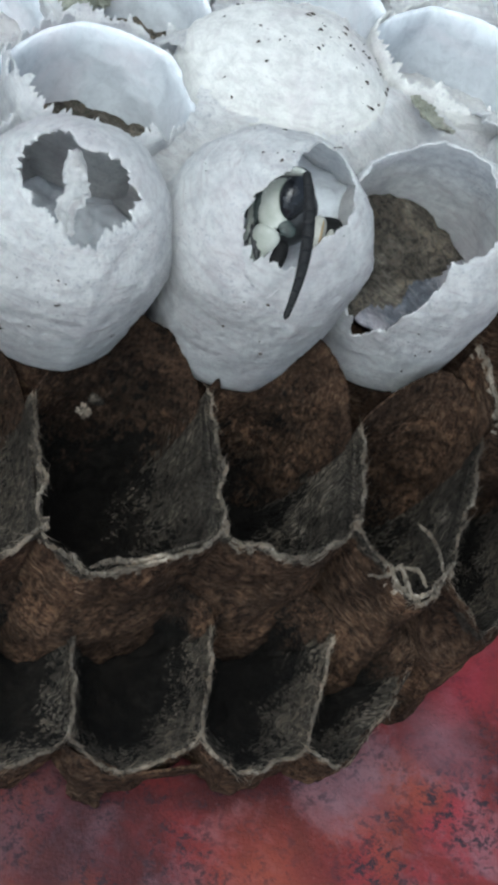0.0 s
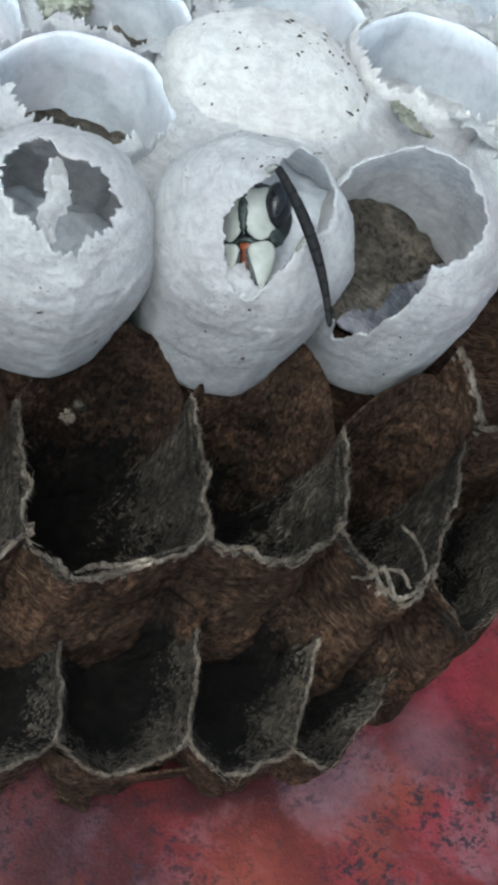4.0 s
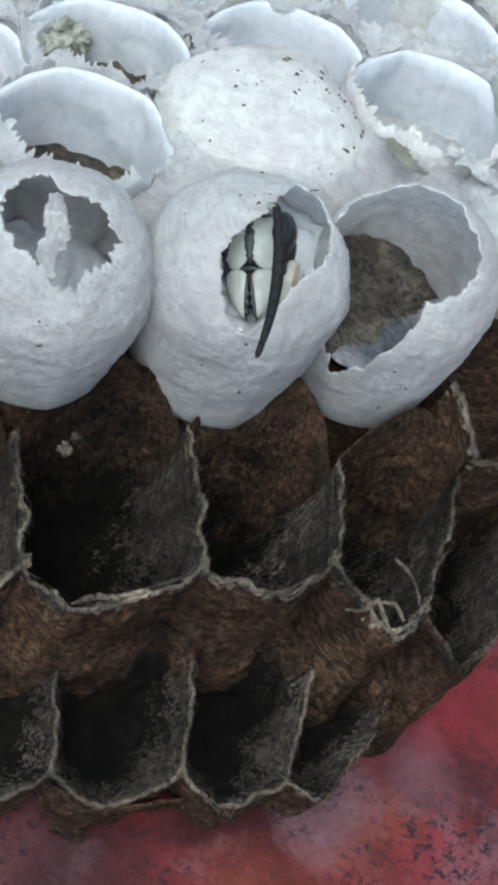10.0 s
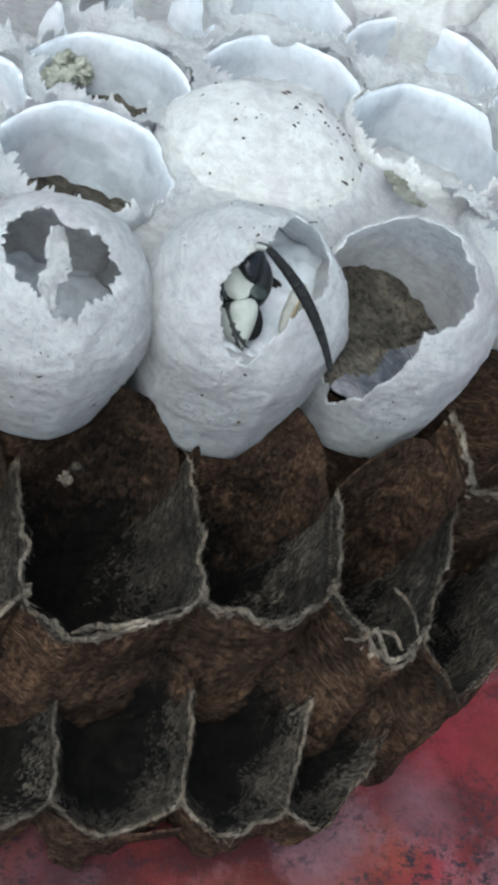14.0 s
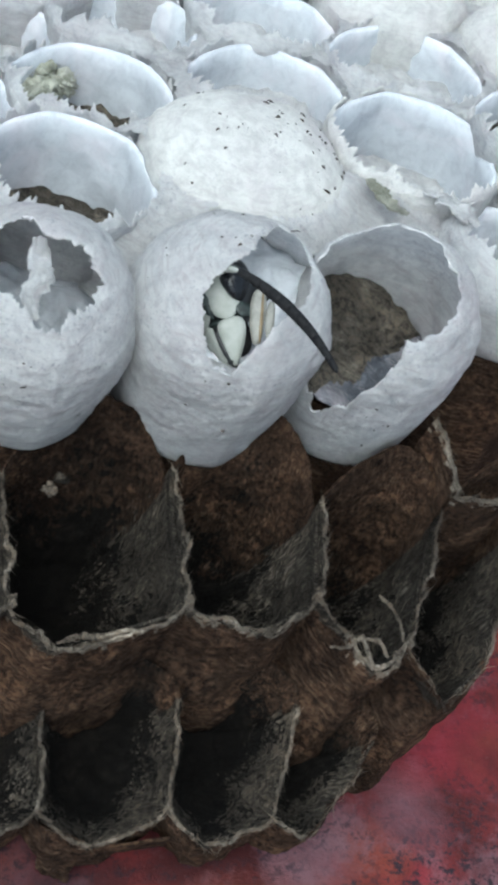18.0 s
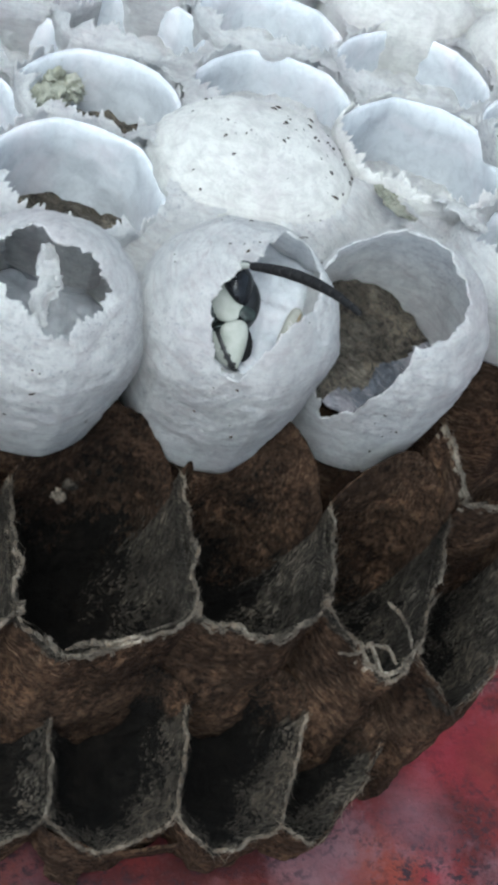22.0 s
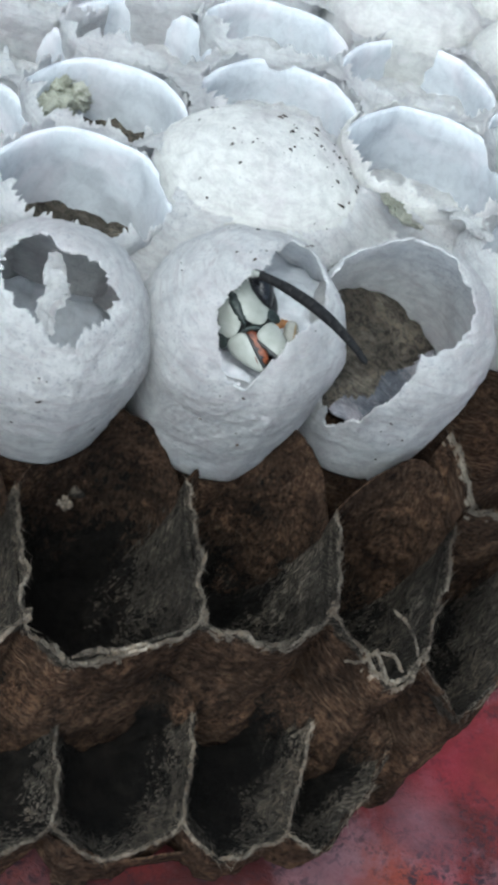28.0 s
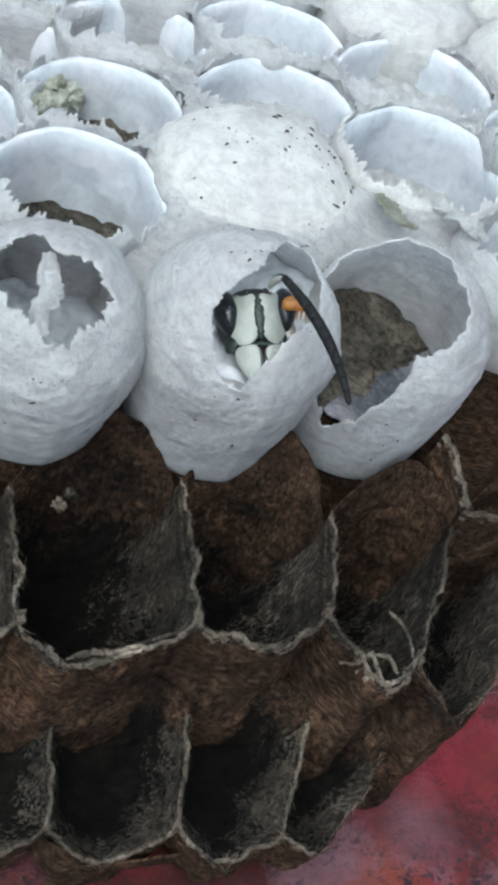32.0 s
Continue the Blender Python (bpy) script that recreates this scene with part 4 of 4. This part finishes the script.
def blob(name, parent, C, size, mat, label="", power=2.0, shape=None, seg=28, wrap=False):
    """A rounded body; shape(x, y, z) may press it into form (unit coordinates); wrap lays it on the face's curve."""
    bm = bmesh.new()
    bmesh.ops.create_uvsphere(bm, u_segments=seg, v_segments=seg // 2 + 2, radius=1)
    for v in bm.verts:
        x, y, z = v.co
        k = (abs(x) ** power + abs(y) ** power + abs(z) ** power) ** (1 / power)
        x, y, z = x / k, y / k, z / k
        if shape:
            x, y, z = shape(x, y, z)
        x, y, z = C[0] + x * size[0], C[1] + y * size[1], C[2] + z * size[2]
        v.co = Vector((x, y, z - wrapped(x, y) if wrap else z)) * MM
    return part(name, bm, mat, parent, label)


hornet = tagged(new("hornet"), "black and cream hornet chewing its way out of a cell", "wasp")
thorax = blob("thorax", hornet, (-0.3, 0.5, -4.6), (0.9, 0.9, 1.6), DULL, "dull black thorax")
skull = blob("head", hornet, (0.0, 1.02, -1.45), (1.62, 1.5, 1.15), BLACK, "glossy black head")
blob("throat", hornet, (0.0, -0.6, -1.2), (0.72, 1.0, 0.5), DULL, "dull black throat under the jaws")
for s in (-1, 1):
    def plate(x, y, z, s=s):
        x, y = x * (1 + 0.06 * n3(y * 3, x, s)), y * (1 + 0.05 * n3(x * 3, y, 4 + s))
        return x - 0.14 * s * max(0, y) ** 2 + 0.06 * s * max(0, -y) ** 2, y - 0.07 * math.cos(4 * x), z
    blob("clypeus_half", hornet, (0.60 * s, 1.08, -0.10), (0.58, 1.05, 0.14), CREAM, "cream face plate", power=3.2, shape=plate, wrap=True, seg=40)
    blob("eye", hornet, (1.22 * s, 1.42, -1.0), (0.52, 0.98, 0.82), EYE, "shiny black kidney-shaped eye", seg=36,
         shape=lambda x, y, z, s=s: (x * (1 - 0.25 * max(0, -y)) - 0.16 * s * max(0, -y) - 0.22 * s * math.exp(-((y - 0.1) / 0.3) ** 2) * max(0, -x * s), y, z - 0.12 * y))
    blob("cheek", hornet, (1.14 * s, 0.12, -0.14), (0.24, 0.36, 0.16), STRIPE, "dark joint between eye and jaw", wrap=True, shape=lambda x, y, z, s=s: (x - 0.3 * s * y, y, z))
blob("face_stripe", hornet, (0, 1.15, -0.07), (0.24, 1.0, 0.17), STRIPE, "dark olive median stripe", seg=40, wrap=True,
     shape=lambda x, y, z: (x * (0.75 + 0.3 * math.cos(y * 2.4) + 0.7 * n3(y * 7, 1, 2)) + 0.25 * n3(y * 5, 4, 1), y, z))
blob("clypeus_edge", hornet, (0, -0.02, -0.11), (1.2, 0.12, 0.17), STRIPE, "dark seam under the face plate", wrap=True, seg=40,
     shape=lambda x, y, z: (x, y * (1 + 0.5 * n3(x * 5, 2, 7)) + 1.0 * math.cos(x * 5) - 0.7, z))
for s in (-1, 1):
    blob("socket", hornet, (0.38 * s, 2.2, -0.38), (0.14, 0.14, 0.14), BLACK)


def mandible(s):
    """Cream jaw hinged at its outer upper corner, narrowing to its tip, with a black toothed inner edge."""
    def back(x):
        return 0.45 * (0.96 - (0.98 + x) ** 2)
    bm = bmesh.new()
    bmesh.ops.create_uvsphere(bm, u_segments=32, v_segments=20, radius=1)
    for v in bm.verts:
        x, y, z = v.co
        k = (abs(x) ** 3.4 + abs(y) ** 3.4 + abs(z) ** 2.6) ** (1 / 3)
        x, y, z = max(-1, min(1, x / k)), max(-1, min(1, y / k)), z / k
        low = (1 - y) / 2
        outer, inner = 0.16 - 0.82 * low ** 1.9, -0.93 + 0.03 * low
        xl = inner + (outer - inner) * (x + 1) / 2
        v.co = Vector((s * xl, 0.10 - 1.95 * low, 0.10 + z * 0.22 * (1 - 0.3 * low) + back(xl) - 0.16 * low * low)) * MM
    jaw = part("mandible", bm, CREAM, hornet, "cream jaw with black toothed edge")
    bm = bmesh.new()
    bmesh.ops.create_uvsphere(bm, u_segments=14, v_segments=36, radius=1)
    for v in bm.verts:
        z, x, y = v.co
        low = (1 - y) / 2
        tooth = 0.10 * max(0.0, math.sin(y * 15)) * min(1, 2 * low)
        xl = -0.90 + 0.05 * low - tooth * (x < 0) + x * (0.08 + 0.05 * low)
        v.co = Vector((s * xl, -0.05 - 1.84 * low, 0.14 + z * 0.16 + back(xl) - 0.16 * low * low)) * MM
    part("tooth_edge", bm, BLACK, jaw, "black jagged tooth edge")
    for k in range(3):
        bm = bmesh.new()
        bmesh.ops.create_cone(bm, segments=8, radius1=0.09, radius2=0.02, depth=0.34)
        turn = Matrix.Rotation(radians(-38 - 14 * k) * s, 3, "Z") @ Matrix.Rotation(radians(90), 3, "X")
        for v in bm.verts:
            v.co = (turn @ v.co + Vector((s * (-0.80 + 0.03 * k), -1.84 + 0.27 * k, 0.26 - 0.02 * k))) * MM
        part("tooth", bm, BLACK, jaw, "short black tooth")
    return jaw


JAWS = [mandible(s) for s in (-1, 1)]
tongue = blob("tongue", hornet, (0, 0, 0), (0.36, 0.78, 0.2), TONGUE, "red-brown mouthparts")
for s in (-1, 1):
    blob("palp", tongue, (0.22 * s, -0.15, 0.08), (0.06, 0.5, 0.09), TONGUE, "orange palp")


def chewed_flap():
    """The last lip of silk across the foot of the hole, hinged there; the wasp pushes it in."""
    C, n, R, h, tube, centre, radii = CAPS[1][:7]
    fr = axes_of(n)
    P, UV = np.zeros((60, 12, 3)), np.zeros((60, 12, 2))
    for i in range(60):
        th = radians(198 + 132 * i / 59)
        outer = periodic(radii, th) * 1.04
        inner = min(outer * 0.97, 0.25 / abs(math.sin(th)) * (1 + 0.25 * n3(i * 0.25, 3, 1) + 0.12 * n3(i * 0.9, 5, 2)))
        for j in range(12):
            r = inner + (outer - inner) * j / 11
            P[i, j] = cap_point(centre[0] + r * math.cos(th), centre[1] + r * math.sin(th), C, fr, R, h, tube, 1.7)
            UV[i, j] = th * 3, r * R * 1.8
    foot = P[29, 11].copy()
    flap = under("silk_flap", thick_grid(P - foot, UV, 0.10, False, [SILK], 0, "silk_flap"), comb, "ragged lip of white silk pushed in by the wasp")
    return flap, foot, P[52, 11] - P[8, 11]


FLAP, FLAP_FOOT, FLAP_HINGE = chewed_flap()


def leg():
    foot = blob("foreleg", hornet, (0, 0, 0), (0.62, 0.27, 0.26), ORANGE, "orange foreleg joint", power=3.0,
                shape=lambda x, y, z: (x, y * (1 - 0.3 * x) - 0.35 * x * x, z))
    for k in range(3):
        bm = bmesh.new()
        bmesh.ops.create_cone(bm, segments=8, radius1=0.07, radius2=0.01, depth=0.5)
        for v in bm.verts:
            v.co = Vector((0.05 + 0.18 * k + v.co.x, -0.38 + v.co.z * -1, v.co.y)) * MM
        part("spur", bm, ORANGE, foot)
    return foot


LEG = leg()
PALE = chitin("pale_leg", (0.15, 0.148, 0.128), (0.23, 0.226, 0.202), 0.4, 2600)
TAN = chitin("tan_leg", (0.10, 0.068, 0.03), (0.20, 0.15, 0.08), 0.4, 3000)
SHIN = blob("shin", hornet, (0, 0, 0), (0.32, 1.15, 0.17), PALE, "pale cream folded foreleg", power=2.8, shape=lambda x, y, z: (x * (1 + 0.2 * y) + 0.12 * n3(y * 2, 1, 3), y, z - 0.25 * x * x))
blob("shin_ridge", SHIN, (0.16, -0.05, 0.1), (0.07, 1.05, 0.09), TAN, "tan ridge of the leg", power=2.4)
blob("upper_leg", SHIN, (0.50, -0.1, -0.06), (0.20, 0.82, 0.14), PALE, "pale upper leg beside it", power=2.6, shape=lambda x, y, z: (x + 0.25 * y * y, y, z))


def antenna():
    """Eleven dull black ring segments on a gentle bow, along local x."""
    whip = None
    for k in range(11):
        bm = bmesh.new()
        rings, a, b = 5, k / 11, (k + 1) / 11
        loops = []
        for j in range(rings):
            s = a + (b - a) * j / (rings - 1)
            x, y = 6.5 * s, 1.6 * s * (1 - s)
            thick = (0.165 + 0.075 * math.sin(math.pi * min(1, s * 1.25)) * 1.0) * (1 if s < 0.8 else 1 - 1.5 * (s - 0.8)) * (0.98 + 0.02 * math.sin(math.pi * j / (rings - 1)))
            if k == 10 and j == rings - 1:
                thick *= 0.35
            ang = math.atan2(1.6 * (1 - 2 * s), 6.5)
            ring = []
            for g in range(12):
                q = 2 * math.pi * g / 12
                ring.append(bm.verts.new(Vector((x - math.sin(ang) * thick * math.cos(q), y + math.cos(ang) * thick * math.cos(q), thick * math.sin(q))) * MM))
            loops.append(ring)
        for p, q in zip(loops, loops[1:]):
            for g in range(12):
                bm.faces.new((p[g], p[(g + 1) % 12], q[(g + 1) % 12], q[g]))
        bm.faces.new(loops[0][::-1])
        bm.faces.new(loops[-1])
        bmesh.ops.recalc_face_normals(bm, faces=bm.faces[:])
        if whip is None:
            whip = part("antenna", bm, DULL, hornet, "long dull black antenna")
        else:
            part("antenna_segment", bm, DULL, whip)
    return whip


ANTENNA = antenna()
bm = bmesh.new()
bmesh.ops.create_uvsphere(bm, u_segments=16, v_segments=12, radius=1)
for v in bm.verts:
    v.co = Vector((0.85 + 0.87 * v.co.x, 0.12 * (1 - v.co.x ** 2) + 0.17 * v.co.y, 0.17 * v.co.z)) * MM
SCAPE = part("scape", bm, CREAM, hornet, "cream first joint of the antenna")
bm = bmesh.new()
bmesh.ops.create_uvsphere(bm, u_segments=16, v_segments=12, radius=1)
for v in bm.verts:
    v.co = Vector((0.85 + 0.85 * v.co.x, 0.05 + 0.12 * (1 - v.co.x ** 2) + 0.16 * v.co.y, -0.06 + 0.17 * v.co.z)) * MM
part("scape_back", bm, BLACK, SCAPE, "black back of the joint")

# ---- how the hornet moves ----
# seconds, place of the face's middle in the opening, roll and yaw of the head
HEAD = [
    (0.0, -1.69, -0.26, -8, -48),
    (0.5, -1.63, -0.13, -10, -46),
    (1.0, -1.44, 0.05, -8, -45),
    (1.5, -1.26, -0.42, -6, -40),
    (2.0, -1.18, -0.39, 5, -22),
    (2.5, -1.22, -0.45, 3, -25),
    (5.0, -1.37, -0.57, 0, -15),
    (5.5, -1.06, -1.03, 5, -5),
    (6.0, -0.52, -0.48, 22, -5),
    (7.0, -1.75, -0.81, 12, -32),
    (8.0, -1.56, -0.82, 25, -25),
    (9.0, -1.21, 0.10, 18, -20),
    (10.0, -0.96, -0.29, 0, -15),
    (11.0, -1.17, 0.01, 10, -18),
    (12.0, -0.71, -0.85, 25, -10),
    (13.0, -1.89, -0.32, 15, -28),
    (14.0, -1.86, -0.46, 18, -32),
    (14.5, -1.91, -0.62, 20, -34),
    (17.0, -1.90, -0.92, 20, -35),
    (18.0, -1.69, -0.87, 22, -35),
    (19.0, -1.82, -0.94, 22, -33),
    (20.0, -1.84, -0.92, 22, -32),
    (21.0, -1.89, -0.87, 20, -33),
    (22.0, -1.92, -0.74, 20, -30),
    (23.0, -1.52, -0.61, 24, -25),
    (24.0, -1.10, -0.66, 25, -18),
    (25.0, -0.76, -0.60, 20, -12),
    (27.5, -0.94, -0.80, 24, -6),
    (28.0, -0.94, -0.55, 24, -6),
    (28.5, -0.71, -0.49, 15, -2),
    (29.0, -0.29, -1.21, 3, 2),
    (29.5, -0.27, -0.69, 12, -2),
    (30.0, -0.06, -0.61, 16, -2),
    (30.5, 0.18, -0.68, 20, -3),
    (31.0, -0.01, -0.76, 17, -2),
    (32.0, -0.12, -1.10, 4, 8),
]
# seconds, elbow, turn and rise of the antenna
WHIP = [
    (0.0, 0.35, 1.53, -99, 25),
    (0.5, 0.28, 1.04, -109, 22),
    (1.0, 1.10, 1.98, -26, 27),
    (1.5, 0.42, 0.78, -109, 22),
    (2.0, 0.43, 2.36, -96, 9),
    (2.5, 0.17, 2.22, -6, 0),
    (4.5, 0.02, 1.95, -92, 0),
    (5.0, -0.04, 2.12, -97, 0),
    (5.5, 0.20, 1.92, -83, 0),
    (6.0, 0.16, 2.17, -91, 17),
    (6.5, 0.04, 2.08, -38, 38),
    (7.0, -0.65, 0.98, -92, 13),
    (7.5, -0.29, 1.82, -36, 40),
    (8.0, -0.31, 1.69, -44, 39),
    (8.5, -0.27, 2.00, -20, 36),
    (9.0, -0.08, 2.10, -64, 25),
    (9.5, -0.25, 1.70, -76, 14),
    (10.0, 0.09, 1.87, -98, 19),
    (10.5, -0.25, 1.70, -95, 19),
    (11.0, 0.14, 1.78, -60, 25),
    (11.5, -0.25, 1.81, -29, 39),
    (12.0, -0.17, 1.50, -79, 21),
    (12.5, -0.28, 1.83, -54, 38),
    (13.0, -0.17, 0.92, -81, 22),
    (13.5, -0.02, 1.34, -79, 13),
    (14.0, -0.18, 1.49, -67, 30),
    (14.5, -0.38, 0.60, -68, 32),
    (16.5, -0.61, 1.11, -45, 31),
    (17.0, -0.54, 1.16, -40, 36),
    (17.5, -1.05, -0.10, -69, 24),
    (18.0, -0.62, 0.97, -51, 30),
    (18.5, -0.76, 1.00, -43, 33),
    (19.0, -0.68, 0.88, -49, 30),
    (19.5, -0.59, 1.09, -82, 18),
    (20.0, -0.69, 1.15, -38, 30),
    (20.5, -0.42, 1.22, -36, 31),
    (21.0, -0.95, 0.72, -85, 22),
    (21.5, -0.81, 1.05, -88, 0),
    (22.0, -0.46, 1.44, -34, 44),
    (22.5, -0.48, 1.60, -30, 36),
    (23.0, -0.47, 1.26, -65, 26),
    (23.5, -0.31, 1.71, -33, 40),
    (24.0, -0.30, 1.77, -51, 26),
    (24.5, -0.22, 1.59, -37, 33),
    (25.0, -0.17, 1.76, -42, 26),
    (25.5, -0.15, 1.69, -36, 26),
    (27.5, -0.43, 1.01, -71, 30),
    (28.0, -0.36, 1.42, -46, 32),
    (28.5, 0.13, 1.64, -72, 21),
    (29.0, 0.93, 1.60, -90, 24),
    (29.5, 0.01, 1.87, -84, 25),
    (30.0, 0.31, 2.36, -51, 26),
    (30.5, 0.00, 1.60, -65, 5),
    (31.0, 0.48, 1.50, -63, 25),
    (31.5, 0.07, 1.66, -63, 11),
    (32.0, 0.76, 1.33, -67, 27),
]
# seconds, how far one jaw is open in degrees, how far the tongue is out (0 to 1), how far the other jaw is open
MOUTH = [(0, -22, 0, -22), (1, -12, 0, -12), (2, 20, 1, 20), (5, 10, 0.4, 10), (6, 12, 0, 12), (7, -2, 0, -2), (8, 10, 0.5, 10), (9, 22, 1, 22), (10, 3, 0.1, 2), (11, 16, 0.8, 16), (12, 12, 0.6, 12), (13, 10, 0.6, 10), (14, -8, 0, -8), (17, -4, 0, -4), (18, -4, 0, -4), (19, -2, 0, -2), (20, 0, 0, 0), (21, 0, 0, 0), (22, -6, 0.0, -6), (23, 6, 0.1, 6), (24, 8, 0, -4), (25, 4, 0, -6), (27.5, 24, 1.0, -4), (28, 22, 1.0, -4), (29, 8, 0.3, -12), (30, 12, 0.8, -20), (31, 6, 0, -32), (32, 3, 0, -4)]


# seconds, place in the opening and turn of the pale shin and of the orange leg joint
SHIN_ROWS = [(0, 0.75, -0.9, -0.55, -12), (1, 0.6, -0.9, -0.6, -15), (2, 0.9, -1.2, -1.1, -25), (5, 0.9, -1.2, -1.1, -25), (6, 1.3, -0.35, -0.5, -25), (7, 0.7, -0.8, -0.6, -8),
             (8, 0.6, -0.7, -0.5, -18), (9, 0.9, -0.9, -0.8, -35), (10, 0.6, -1.0, -0.8, -15), (11, 0.8, -0.7, -0.6, -20), (12, 0.9, -0.5, -0.6, 10), (13, 0.6, -0.6, -0.6, 0),
             (14, 0.8, -0.6, -0.6, -25), (17, 0.5, -1.0, -0.7, -15), (18, 0.1, -0.6, -0.6, -5), (19, 0.2, -0.55, -0.55, 0), (20, 0.4, -0.5, -0.55, -10), (21, 0.95, -0.4, -0.5, -20),
             (22, 1.0, -1.0, -0.8, -25), (23, 0.4, -0.6, -0.6, 0), (24, 0.5, -0.6, -0.8, -8), (25, 0.6, -1.0, -1.0, -8), (28, 0.8, -1.2, -1.2, -8), (32, 0.9, -1.2, -1.2, -8)]
LEG_ROWS = [(0, 0.3, -0.4, -5.0), (5, 0.3, -0.4, -5.0), (11, 0.5, 0.0, -4.5), (12, 1.25, 0.25, -0.1, -60), (13, 0.5, 0.0, -4.0, -40), (14, 0.3, -0.4, -5.0), (25, 0.3, -0.4, -5.0), (27.5, 1.35, 0.5, -0.4, -80), (28, 0.6, 0.1, -3.5),
            (28.5, 1.3, 0.6, -0.3, -25), (29, 1.5, 0.55, 0.1, -10), (30, 1.4, 0.6, 0.15, -20), (31, 1.35, 0.4, 0.1, -15), (32, 1.35, 0.45, 0.1, -12)]


def head_at(t):
    for (t0, *a), (t1, *b) in zip(HEAD, HEAD[1:]):
        if t <= t1:
            k = (t - t0) / (t1 - t0)
            k = k * k * (3 - 2 * k)
            x, y, r, yaw = (p + (q - p) * k for p, q in zip(a, b))
            return FACE @ local(x, y, -0.35 * max(0.0, -y - 0.7) - 0.25 * max(0.0, -x - 1.1) - 0.012 * abs(yaw), r, 0, yaw)


def motions():
    times = sorted({t for t, *_ in HEAD} | {t for t, *_ in WHIP})
    walk(hornet, [(t, head_at(t)) for t in times])
    whip, scape = [], []
    for t, x, y, turn, rise in WHIP:
        inside = head_at(t).inverted() @ FACE
        whip.append((t, inside @ local(x, y, 1.35, turn, rise)))
        elbow = inside @ (Vector((x, y, 1.30)) * MM)
        start = Vector((0.40, 2.2, -0.3)) * MM
        way = elbow - start
        if way.length < 1e-5:
            way = Vector((0, 0, 1))
        q = way.to_track_quat("X", "Z").to_matrix().to_4x4()
        scape.append((t, Matrix.Translation(elbow - way.normalized() * 1.65 * MM) @ q))
    walk(ANTENNA, whip)
    walk(SCAPE, scape)
    for jaw, s in zip(JAWS, (-1, 1)):
        walk(jaw, [(t, local(0.98 * s, -0.12, -0.55, s * (wide if s > 0 else other))) for t, wide, _, other in MOUTH])
    walk(tongue, [(t, local(0.05, 0.15 - 1.0 * out, -0.85 + 0.75 * out)) for t, _, out, _ in MOUTH])
    def held(t, x, y, z, turn=0.0):
        return t, head_at(t).inverted() @ FACE @ local(x, y, z, turn)
    walk(SHIN, [held(*r) for r in SHIN_ROWS])
    rows = [held(*r) for r in LEG_ROWS]
    walk(LEG, rows)
    axis = Vector(FLAP_HINGE).normalized()
    walk(FLAP, [(t, Matrix.Translation(Vector(FLAP_FOOT) * MM) @ Matrix.Rotation(radians(a), 4, axis))
                for t, a in ((0, 0), (1, -4), (2, -52), (5, -52), (6, -58), (7, -86), (9, -90), (14, -98), (32, -104))])


motions()
